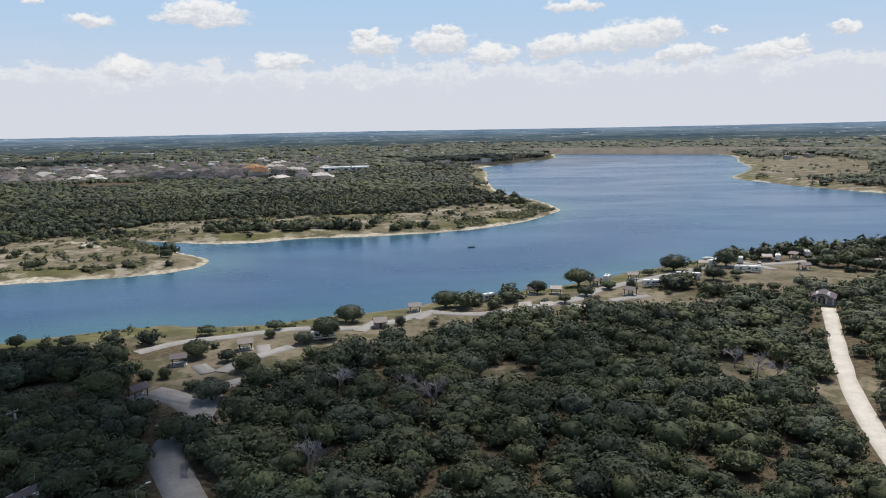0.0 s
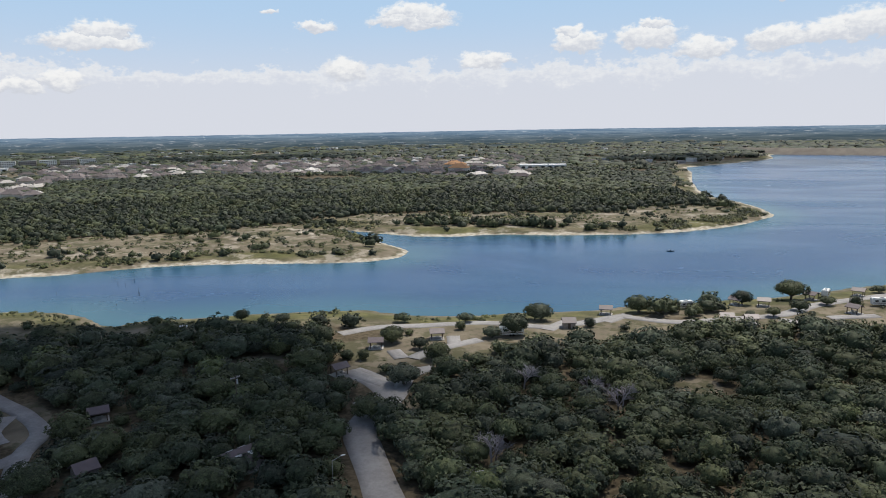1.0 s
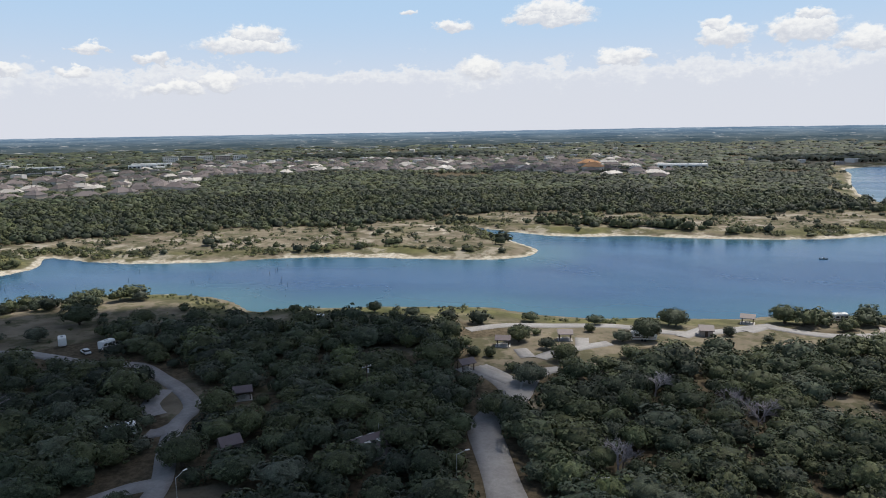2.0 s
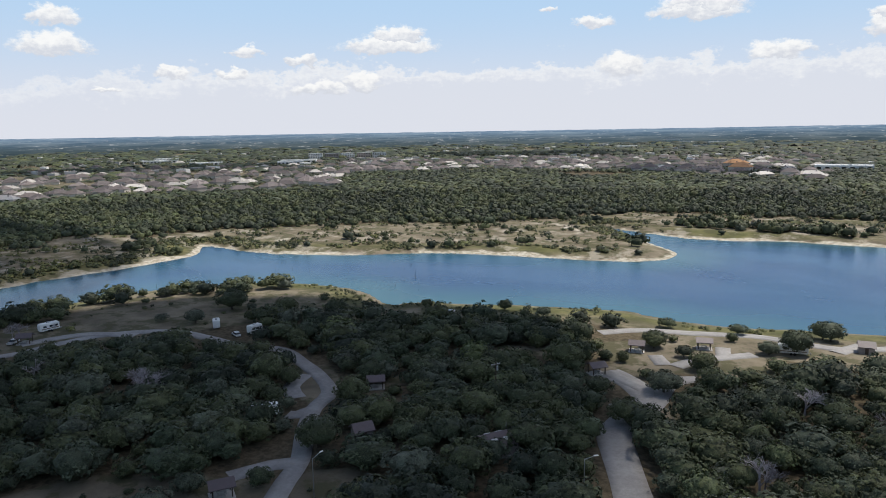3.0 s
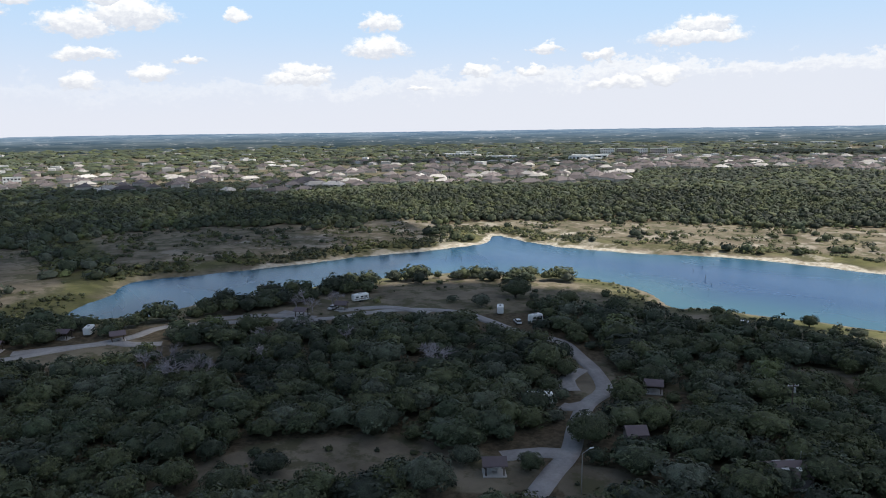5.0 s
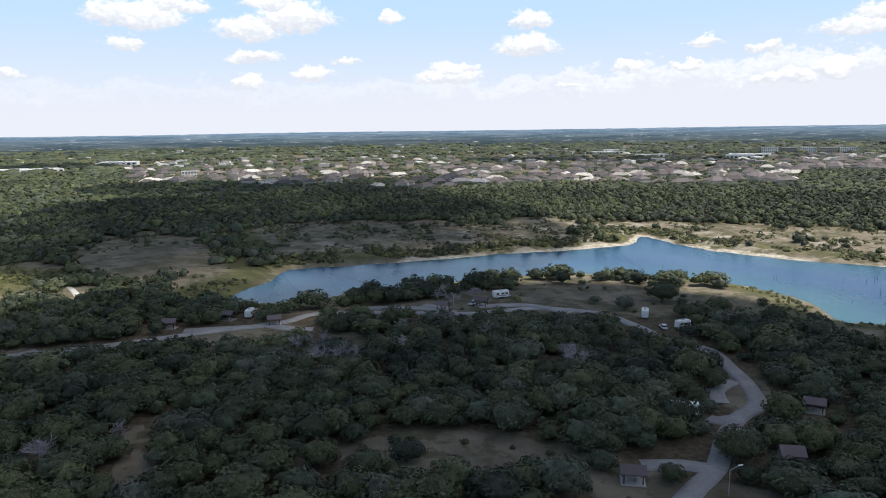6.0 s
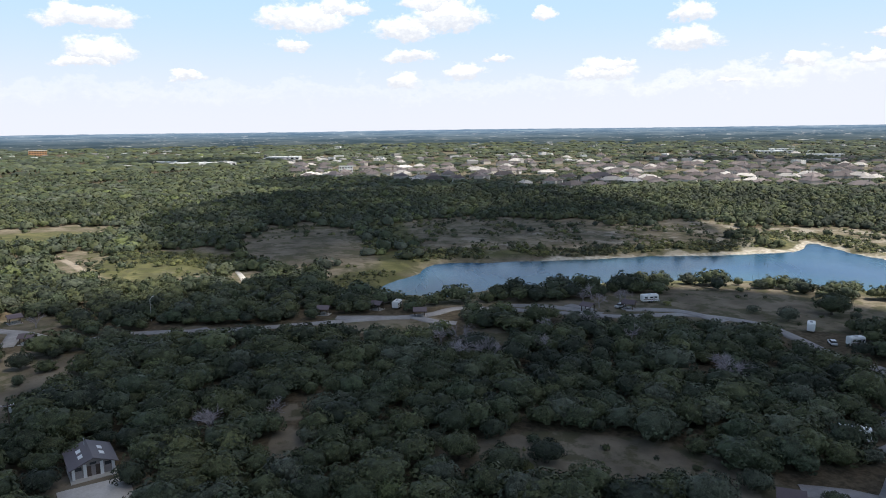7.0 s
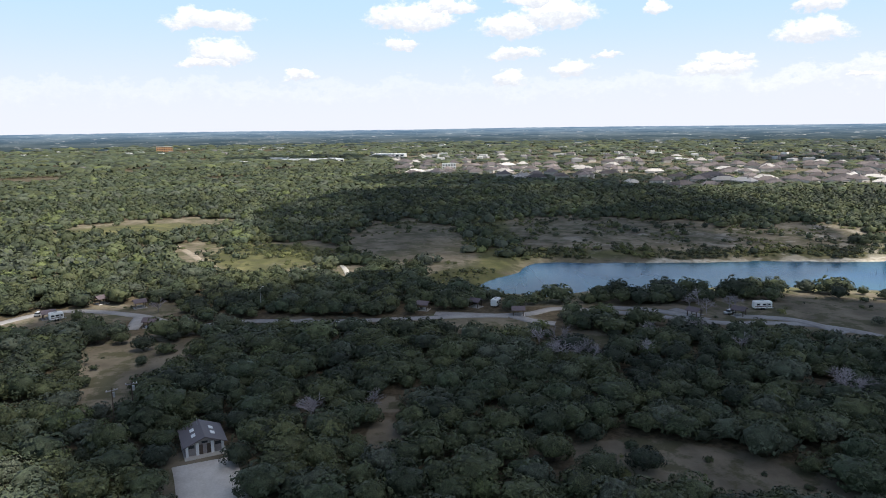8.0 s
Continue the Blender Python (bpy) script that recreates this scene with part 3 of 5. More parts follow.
build_road("creek_bed", CREEK_BED, 2.6, M_GRAVEL, "pale stony bed of a nearly dry creek", 0.0)
build_road("dirt_track", DIRT_TRACK, 4.0, M_DIRT, "pale dirt track across the meadow", 0.0)
build_road("gravel_yard", ROAD_YARD, 13.0, M_GRAVEL, "white crushed limestone forecourt of the wash house", 0.06)

# ---------------------------------------------------------------- trees
rng = np.random.default_rng(7)


def ico(level):
    bm = bmesh.new()
    bmesh.ops.create_icosphere(bm, subdivisions=level, radius=1.0)
    v = np.array([w.co[:] for w in bm.verts])
    f = np.array([[w.index for w in g.verts] for g in bm.faces])
    bm.free()
    return v, f


ICO = {k: ico(k) for k in (1, 2)}


def lump(centre, radii, level, rough, cut=-0.5):
    """A knobbly clump; faces that look down are left away."""
    v, f = ICO[level]
    v = v * (1 + rough * rng.uniform(-1, 1, (len(v), 1)))
    keep = v[f][:, :, 2].mean(1) > cut
    return v * radii + centre, f[keep]


def leaves(centre, radii, count, size, out=(0.0, 0.0, 0.6), loose=0.26):
    """Small leaf sprays round a clump, turned outwards with some disorder."""
    d = rng.normal(size=(count, 3)) + np.asarray(out) * 1.1
    d /= np.linalg.norm(d, axis=1)[:, None]
    c = centre + d * radii * rng.uniform(0.78, 1.08, (count, 1))
    nrm = d + loose * rng.normal(size=(count, 3)) + np.array([0, 0, 0.25])
    nrm /= np.linalg.norm(nrm, axis=1)[:, None]
    a = np.cross(nrm, rng.normal(size=(count, 3)))
    a /= np.linalg.norm(a, axis=1)[:, None]
    b_ = np.cross(nrm, a)
    s = size * rng.uniform(0.55, 1.4, (count, 1))
    v = np.stack([c - a * s - b_ * s * 0.6, c + a * s - b_ * s * 0.5, c + b_ * s * 1.1], 1).reshape(-1, 3)
    return v, np.arange(count * 3).reshape(-1, 3)


def joined(pieces):
    vs, fs, k = [], [], 0
    for v, f in pieces:
        vs.append(v)
        fs.append(f + k)
        k += len(v)
    return np.concatenate(vs), np.concatenate(fs)


def crown_shape(clumps, leaf_count, leaf_size, tall=1.1, base=0.2, core=1, wide=1.0):
    """A domed crown of radius about 1: a dark inner mass, and leafy clumps all round it with gaps between."""
    mid = np.array([0, 0, base + tall * 0.46])
    pieces = [lump(mid, np.array([0.76 * wide, 0.76 * wide, tall * 0.43]), core, 0.16, -0.7)]
    for i in range(clumps):
        up = 1 - (i + 0.5) / clumps * 1.45
        flat = math.sqrt(1 - up * up)
        a = i * 2.399 + rng.uniform(-0.4, 0.4)
        way = np.array([flat * math.cos(a), flat * math.sin(a), up])
        c = mid + way * np.array([0.70 * wide, 0.70 * wide, tall * 0.40]) * rng.uniform(0.80, 1.14)
        q = rng.uniform(0.20, 0.35) * (1.2 if clumps < 14 else 1.0)
        pieces.append(leaves(c, np.array([q, q, q * 0.8]), leaf_count, leaf_size, way))
    return joined(pieces)


def trunk_mesh(spread=0.6, base=0.62):
    bm = limb(bmesh.new(), (0, 0, -0.05), (0.03, 0.02, base * 0.6), 0.085, 0.06, 7)
    for i in range(5):
        a = i * 1.256 + rng.uniform(-0.3, 0.3)
        limb(bm, (0.03, 0.02, base * 0.55), (spread * math.cos(a), spread * math.sin(a), base * rng.uniform(1.1, 1.45)), 0.045, 0.018, 5)
    return bm


def make_tree(kind_name, label, tall, base, clumps, leaf_count, leaf_size, mat):
    tree = new(kind_name)
    part("trunk", trunk_mesh(0.55, base + 0.2), M_BARK, tree, "dark furrowed trunk with spreading limbs")
    v, f = crown_shape(clumps, leaf_count, leaf_size, tall, base, 2, 0.85 if "juniper" in kind_name else 1.0)
    crown = new("crown", mesh_of("crown", v, f, mat, True))
    crown.parent = tree
    return tagged(tree, label, "tree", group="trees of the camp ground")


OAKS = [make_tree("live_oak_tree", "dark grey-green live oak with a broad lumpy crown", t, b_, c, n, 0.043, M_CROWN)
        for t, b_, c, n in ((1.05, 0.2, 30, 56), (1.2, 0.18, 34, 50), (0.95, 0.24, 28, 60), (1.1, 0.16, 32, 53))]
CEDARS = [make_tree("juniper_tree", "dense dark green juniper rounded down to the ground", t, b_, c, n, 0.042, M_CROWN)
          for t, b_, c, n in ((1.35, 0.04, 32, 52), (1.5, 0.02, 34, 50), (1.2, 0.03, 30, 55))]
CAMP_TREES = [
    (58.2, 260.9, 2.9), (69.2, 271.7, 3.4), (81.3, 282.3, 3.2), (91.1, 283.1, 2.6), (51.3, 280.1, 4), (71.5, 293.5, 6.5),
    (50.3, 259.3, 2.2), (148.5, 321.7, 6.5), (122.1, 317.4, 6.5), (130.0, 292.3, 4.6), (128.4, 305.9, 2.6), (143.0, 298.8, 2.8),
    (137.3, 272.7, 1.9), (145.1, 270.6, 3), (159.3, 276.0, 3.3), (202.0, 312.3, 5.5), (215.9, 324.6, 5.5), (205.0, 303.8, 5),
    (193.6, 313.6, 5), (161.7, 253.0, 4), (-110.9, 224.6, 3.3), (-127.9, 226.7, 3), (-65.6, 209.2, 3.8), (-54.9, 203.5, 2.8),
    (-47.1, 194.0, 3.6), (-51.1, 172.4, 5), (-47.4, 238.2, 3.2), (-46.9, 227.3, 2.4), (-28.0, 223.5, 5.2), (-34.7, 218.9, 3.6),
]
YARD_TREES = [
    (-21.4, 244.6, 4.8), (-4.3, 237.5, 2.6), (12.5, 262.3, 5), (-73.7, 190.2, 2.6), (-68.6, 190.3, 2.3), (-52.3, 149.3, 5),
    (-155.9, 215.4, 2.6), (-176.4, 186.5, 4.6), (-210.0, -89.4, 3.7), (-218.5, -107.3, 4.6), (-219.6, -83.5, 3), (-218.1, -99.6, 3),
    (-195.6, -84.1, 2), (-213.2, 89.8, 2.8), (-110.4, 74.8, 3.4), (-100.9, 83.9, 3), (-104.5, 62.5, 5.5), (-217.1, 172.3, 6.2),
    (-175.4, 185.6, 4.6), (-194.6, 179.4, 4.5), (-212.7, 152.4, 3.6), (-156.1, 216.5, 2.2), (-128.0, 40.5, 4), (-133.0, 23.7, 4.5),
    (-124.6, 30.9, 4.5), (-23.7, 245.5, 4.2), (13.1, 263.1, 4.2), (-65.1, 207.5, 3.8), (-47.4, 194.9, 4), (-28.9, 225.7, 4),
    (-103.0, 102.0, 5.5), (-136.6, 125.5, 3.4),
]


def put_tree(sources, x, y, size, used, tall=1.0):
    z = float(ground_z(x, y)[0]) - 0.05
    m = pose(x, y, z, 0, 0, rng.uniform(0, 360)) @ Matrix.Diagonal((size * rng.uniform(0.92, 1.1), size, size * tall * rng.uniform(0.8, 1.05), 1))
    src = sources[int(rng.integers(len(sources)))]
    ob = src if src not in used else copy_thing(src, Matrix())
    used.add(src)
    ob.matrix_basis = m
    return ob


USED = set()
for x, y, s in CAMP_TREES + YARD_TREES:
    put_tree(OAKS if s > 2.7 else CEDARS, x, y, s, USED, 1.08)


def in_view(x, y, lo=-41, hi=126):
    az = np.degrees(np.arctan2(-x, y))
    return (az > lo) & (az < hi)


def scatter(r0, r1, gap, jitter=0.42, all_round=False):
    """Jittered spots of a triangular grid inside a ring."""
    n = int(r1 / gap) + 2
    i, j = np.meshgrid(np.arange(-n, n + 1), np.arange(-int(n * 1.16), int(n * 1.16) + 1))
    x, y = ((i + 0.5 * (j % 2)) * gap).ravel(), (j * gap * 0.866).ravel()
    x, y = x + rng.uniform(-jitter, jitter, len(x)) * gap, y + rng.uniform(-jitter, jitter, len(y)) * gap
    r = np.hypot(x, y)
    keep = (r > r0) & (r < r1)
    keep &= ~in_view(x, y) if all_round else in_view(x, y)
    return x[keep], y[keep]


# buildings that the wood leaves free: x, y, radius
WASH_HOUSE, WASH_HOUSE_B, LODGE, HUT_A, HUT_B = (-138.0, -48.1), (150.4, 245.7), (-69.9, 120.6), (-11.2, 235.5), (-98.4, 110.7)
SHELTERS = [
    (-68.5, 201.9), (-52.2, 215.1), (-71.0, 176.9), (1.0, 257.5), (-115.7, 136.3), (-103.9, 77.3),
    (49.0, 279.4), (58.5, 278.1), (41.3, 251.0), (48.9, 250.0), (78.6, 292.6), (97.9, 301.6),
    (86.8, 270.4), (138.0, 323.3), (173.8, 332.6), (190.0, 336.3), (179.4, 308.9), (-271.3, -130.3),
    (-264.0, -112.4), (-248.6, -138.7), (-237.5, -97.9), (-257.8, 15.4), (-244.7, 29.8), (-238.8, 90.6),
    (-254.0, -4.2), (-239.4, 106.7),
]
TRAILERS = [
    (-125.8, 107.4, 6.2, 50), (-247.3, 118.3, 6.5, 89), (-258.2, 22.9, 5, 155), (-246.1, -134.7, 4.5, 129),
    (29.9, 270.1, 5, 24), (99.6, 283.0, 7, 1), (85.2, 298.6, 5, 64), (120.3, 296.0, 10, 338),
    (151.8, 306.4, 11, 339), (159.0, 328.9, 5, 64), (144.1, 325.3, 7, 36), (179.0, 331.8, 6, 62),
    (198.3, 339.8, 6, 70), (145.0, 332.5, 6, 346), (-199.9, 151.5, 5, 143), (-183.1, 153.9, 5, 90),
    (-28.9, 222.4, 8, 17),
]
CARS = [
    (70.9, 114.6), (-22.2, 125.5), (-185.8, 148.4), (-241.8, 104.1), (120.0, 291.4), (116.2, 300.2),
    (-253.6, -144.8), (164.4, 320.8), (-178.1, 154.9), (-141.8, 211.0),
]
DEAD_TREES = [
    (91.2, 175.8), (95.7, 174.0), (88.4, 183.0), (-2.0, 168.9), (4.2, 162.8), (-19.4, 174.5),
    (-20.8, 130.6), (-2.1, 172.6), (5.2, 167.8), (-20.3, 132.2), (-164.8, 100.7), (-217.2, 66.7),
    (-194.1, 41.4), (-163.5, 101.1), (-250.2, 109.9), (-254.7, 98.2), (-207.1, 38.0), (-154.7, -28.8),
    (-160.8, -15.0), (-256.7, -102.7), (-209.8, 32.2), (-198.7, 35.6), (-193.2, 41.9), (-216.8, 68.5),
    (-192.3, 61.0), (-216.0, 84.4), (-251.3, 93.4), (-250.4, 107.7), (-243.0, 96.6), (-170.2, 103.4),
    (-159.2, 99.8), (-201.1, 90.7), (-194.0, 36.8), (-191.5, 44.6), (-163.9, 101.4), (-155.1, -27.6),
]
POLES = [
    (-157.5, -70.4), (-153.4, -73.1), (-85.3, 146.6),
]
LAMPS = [
    (-263.3, 81.2), (-46.9, 112.0), (-88.5, 85.8), (-256.9, -64.6),
]
BOAT = (36.7, 417.6)
KEEP_FREE = [(*WASH_HOUSE, 8), (*WASH_HOUSE_B, 9), (*LODGE, 4.5), (*HUT_A, 5), (*HUT_B, 5)] + \
    [(x, y, 5.0) for x, y in SHELTERS] + [(x, y, 6) for x, y, _, _ in TRAILERS] + [(x, y, 3.4) for x, y in CARS] + \
    [(x, y, 3.6) for x, y in DEAD_TREES] + [(x, y, s + 1.2) for x, y, s in CAMP_TREES + YARD_TREES]


OPEN_FRONT = [WASH_HOUSE, WASH_HOUSE_B] + SHELTERS


def free(x, y, wide=0.0):
    ok = np.ones(len(x), dtype=bool)
    for a, c, r in KEEP_FREE:
        ok &= np.hypot(x - a, y - c) > r + wide
    for a, c in OPEN_FRONT:
        # the open side of a building or a pad
        back = math.hypot(a, c)
        for k in (5.0, 9.0):
            ok &= np.hypot(x - a * (1 - k / back), y - c * (1 - k / back)) > 4.0
    return ok


def planted(name, label, shapes, x, y, size, squash, mat, group="", tone=None):
    """One mesh of many trees that nobody could count."""
    z = ground_z(x, y)
    turn = rng.uniform(0, 2 * math.pi, len(x))
    pick = rng.integers(0, len(shapes), len(x))
    tone = rng.uniform(0, 1, len(x)) if tone is None else tone
    V, Fc, T, k = [], [], [], 0
    for s, (v, f) in enumerate(shapes):
        who = np.nonzero(pick == s)[0]
        if not len(who):
            continue
        c, sn = np.cos(turn[who])[:, None], np.sin(turn[who])[:, None]
        sc = size[who][:, None]
        vx = (v[:, 0] * c - v[:, 1] * sn) * sc + x[who][:, None]
        vy = (v[:, 0] * sn + v[:, 1] * c) * sc + y[who][:, None]
        vz = v[:, 2] * sc * squash[who][:, None] + z[who][:, None] - 0.1
        V.append(np.stack([vx, vy, vz], -1).reshape(-1, 3))
        Fc.append((f[None] + (np.arange(len(who)) * len(v))[:, None, None]).reshape(-1, 3) + k)
        T.append(np.repeat(tone[who], len(v)))
        k += len(who) * len(v)
    me = mesh_of(name, np.concatenate(V), np.concatenate(Fc), mat, True)
    store(me, "tone", np.concatenate(T))
    return tagged(new(name, me), label, "woods", group, "stuff")


def near_woods():
    x, y = scatter(62, 345, 5.9)
    size = rng.uniform(2.4, 5.2, len(x)) * np.where(rng.uniform(size=len(x)) < 0.2, 1.4, 1.0)
    d, c, rd = shore_distance(x, y), clearing(x, y), road_distance(x, y)
    # tall crowns keep back from the open ground and the roads beyond them
    back = 1 + 0.0065 * size
    c, rd2 = np.minimum(c, clearing(x * back, y * back)), road_distance(x * back, y * back)
    far = far_side(x, y)
    fringe = (c < 1.0) & (rng.uniform(size=len(x)) < 0.05)
    keep = (d > 20) & ((c > 1.0) | fringe) & (rd > 2.4 + 0.72 * size) & (rd2 > 3.0) & ~far & free(x, y) & (rng.uniform(size=len(x)) > 0.06)
    x, y, size = x[keep], y[keep], np.where(c < 1.0, 0.55, 1.0)[keep] * size[keep]
    r = np.hypot(x, y)
    order = np.argsort(r)
    single, rest = order[:230], order[230:]
    for i in single:
        put_tree(OAKS if rng.uniform() < 0.62 else CEDARS, x[i], y[i], size[i], USED)
    forms = ((1.05, 0.2), (1.15, 0.15), (1.35, 0.05), (0.95, 0.22), (1.3, 0.06), (1.1, 0.18), (1.5, 0.03), (1.0, 0.2))
    close = [crown_shape(21, 25, 0.066, t, b_) for t, b_ in forms]
    distant = [crown_shape(15, 21, 0.085, t, b_) for t, b_ in forms]
    tone = np.clip(0.42 + 0.25 * wobble(x, y, 30.0, 8.0) + rng.normal(0, 0.22, len(x)), 0, 1)
    for shapes, who in ((close, rest[r[rest] < 215]), (distant, rest[r[rest] >= 215])):
        planted("woodland", "close wood of dark live oaks and junipers with lumpy crowns", shapes, x[who], y[who], size[who],
                rng.uniform(0.75, 1.1, len(who)) * np.where(size[who] > 5.2, 0.8, 1.0), M_WOODS, tone=tone[who])


def town_near(x, y):
    return np.interp(np.degrees(np.arctan2(-x, y)), TOWN_AZ, TOWN_R)


def far_woods():
    def soft_crown():
        tall = rng.uniform(0.8, 1.1)
        pieces = [lump(np.array([0, 0, 0.45 * tall]), np.array([0.82, 0.82, 0.50 * tall]), 1, 0.16, -0.4)]
        for i in range(5):
            up, a = 0.95 - 0.26 * i, i * 2.399 + rng.uniform(-0.4, 0.4)
            way = np.array([math.sqrt(1 - up * up) * math.cos(a), math.sqrt(1 - up * up) * math.sin(a), up])
            pieces.append(leaves(np.array([0, 0, 0.45 * tall]) + way * np.array([0.66, 0.66, 0.42 * tall]), np.array([0.38, 0.38, 0.3]), 8, 0.16, way))
        return joined(pieces)

    def small_crown():
        return joined([lump(np.array([0, 0, 0.5]), np.array([0.85, 0.85, 0.65]), 1, 0.3, 0.05),
                       leaves(np.array([0, 0, 0.55]), np.array([0.92, 0.92, 0.72]), 12, 0.22)])

    close = [soft_crown() for _ in range(9)]
    middle = [small_crown() for _ in range(7)]
    for r0, r1, gap, lo, hi in ((250, 760, 6.6, 2.2, 5.8), (760, 1250, 9.5, 4.0, 7.5), (1250, 2000, 17.0, 7.0, 12.0), (2000, 2700, 30.0, 11.0, 20.0)):
        x, y = scatter(r0, r1, gap)
        d, c = shore_distance(x, y), clearing(x, y)
        r = np.hypot(x, y)
        fringe = (rng.uniform(size=len(x)) < 0.16) & (wobble(x, y, 24.0, 13.0) > 0.12) & (np.hypot(x + 400, y + 8) > 55)
        beach = 26 + 14 * wobble(x, y, 60.0, 3.3)
        keep = far_side(x, y) & (d > 3) & (((c > 1.0) & (d > beach)) | (fringe & (d > 8))) & (rng.uniform(size=len(x)) > 0.05)
        if r1 < 1000:
            keep |= ~far_side(x, y) & (r > 345) & (d > 16) & (c > 1.0) & (road_distance(x, y) > 6) & free(x, y)
        town = (r > town_near(x, y)) & (r < 1900)
        keep &= ~(town & (rng.uniform(size=len(x)) < 0.48))
        if r1 > 900:
            keep &= ~((wobble(x, y, 95.0, 11.0) > 0.5) & (r > 1000)) & ~((rng.uniform(size=len(x)) < 0.18) & (r > 1100))
        x, y, c, r = x[keep], y[keep], c[keep], np.hypot(x, y)[keep]
        size = rng.uniform(lo, hi, len(x)) * np.where(c < 1.0, 0.6, 1.0)
        tall = rng.uniform(0.8, 1.25, len(x)) * np.where(r > 760, 0.75 if r1 < 2100 else 0.4, 1.0)
        tall *= np.where((r > town_near(x, y)) & (r < 1800), 0.62, 1.0)
        az = np.degrees(np.arctan2(-x, y))
        # tone also carries light: paler on the sunlit left, darker far off for haze
        tone = np.clip(0.20 + 0.36 * smooth_step(40, 95, az) - 0.15 * smooth_step(850, 1300, r) + 0.3 * wobble(x, y, 70.0, 8.0) + rng.normal(0, 0.22, len(x)), 0, 1)
        shapes = close if r1 < 800 else middle if r1 < 1300 else [lump(np.array([0, 0, 0.5]), np.array([1, 1, 0.7]), 1, 0.3, 0.05) for _ in range(6)]
        planted("woodland", "rolling oak and juniper wood across the lake", shapes, x, y, size, tall, M_WOODS, tone=tone)


# thickets along the creek and its side branch
THICKETS = [spline(q, 6.0) for q in (
    [(-545, 22), (-470, 27), (-406, 33), (-368, 38), (-337, 46)],
    [(-380, -81), (-367, -49), (-350, -44), (-335, -57), (-311, -32)],
    [(-440, -128), (-402, -102), (-380, -81)],
)]


def shrubs():
    x, y = scatter(90, 700, 2.7)
    d = shore_distance(x, y)
    near = (d > 3.5) & (d < 190)
    x, y, d = x[near], y[near], d[near]
    c, far = clearing(x, y), far_side(x, y)
    clump, fine = wobble(x, y, 16.0, 5.0), wobble(x, y, 6.0, 1.5)
    bank = 0.8 * ((clump > -0.35) & (d < 20 + 8 * clump)) + 0.22 * ((clump + 0.5 * fine > 0.0) & (d >= 14))
    p = np.where(far, bank * (np.hypot(x + 400, y + 8) > 50), np.where(d < 17, 0.6 * (clump > -0.3), 0.05 * (fine > 0)))
    creek = np.min([edge_distance(x, y, q, False)[0] for q in THICKETS], axis=0)
    thick = (creek < 13 + 6 * fine) & far
    p = np.where(thick, 0.75, p)
    keep = (rng.uniform(size=len(x)) < p) & (road_distance(x, y) > 4.0) & (c < 1.3) & free(x, y, -3.0)
    x, y, d, far, thick = x[keep], y[keep], d[keep], far[keep], thick[keep]
    shapes = [joined([lump(np.array([0, 0, 0.35]), np.array([0.75, 0.75, 0.5]), 1, 0.25, 0.0), leaves(np.array([0, 0, 0.4]), np.array([0.9, 0.9, 0.7]), 16, 0.2)]) for _ in range(8)]
    tone = np.clip(np.where(thick, 0.5, 0.38) + 0.35 * wobble(x, y, 30.0, 2.0) + rng.normal(0, 0.25, len(x)), 0, 1)
    size = np.where(rng.uniform(size=len(x)) < 0.12, 1.8, 1.0) * rng.uniform(0.6, 1.5, len(x)) * np.where(far, 1.35, 0.9)
    planted("shrubs", "olive green shrubs and weeds along the banks", shapes, x, y, size, rng.uniform(0.6, 1.1, len(x)), M_SHRUB, tone=tone)


near_woods()
far_woods()
shrubs()


def back_woods():
    x, y = scatter(60, 900, 17.0, all_round=True)
    keep = shore_distance(x, y) > 16
    x, y = x[keep], y[keep]
    shapes = [lump(np.array([0, 0, 0.5]), np.array([1, 1, 0.7]), 1, 0.26, -0.2) for _ in range(5)]
    planted("woodland", "oak and juniper wood behind the camp ground", shapes, x, y, rng.uniform(5, 9, len(x)), rng.uniform(0.6, 0.9, len(x)), M_WOODS)


back_woods()


def make_dead_tree(seed):
    r = random.Random(seed)
    bm = bmesh.new()

    def grow(a, way, length, radius, depth):
        c = a + way * length
        limb(bm, a, c, radius, radius * 0.6, 3)
        if depth:
            for _ in range(4 if depth > 1 else 3):
                grow(a.lerp(c, r.uniform(0.5, 1.0)), (way + Vector((r.uniform(-1, 1), r.uniform(-1, 1), r.uniform(-0.5, 0.6))) * 1.05).normalized(),
                     length * r.uniform(0.6, 0.85), radius * 0.6, depth - 1)

    grow(Vector((0, 0, -0.1)), Vector((0.05, 0.05, 1)).normalized(), 1.7, 0.12, 4)
    tree = new("dead_tree")
    part("bare_crown", bm, M_DEADWOOD, tree, "bare silver-grey branches")
    return tagged(tree, "dead bare tree with silver-grey branches", "tree", "dead trees")


def build_dead_trees():
    shapes = [make_dead_tree(s) for s in (1, 2, 3)]
    for i, (x, y) in enumerate(DEAD_TREES):
        ob = shapes[i] if i < 3 else copy_thing(shapes[i % 3], Matrix())
        s = rng.uniform(1.3, 1.9)
        ob.matrix_basis = pose(x, y, float(ground_z(x, y)[0]), 0, 0, rng.uniform(0, 360)) @ Matrix.Diagonal((s * 1.2, s * 1.2, s, 1))


build_dead_trees()


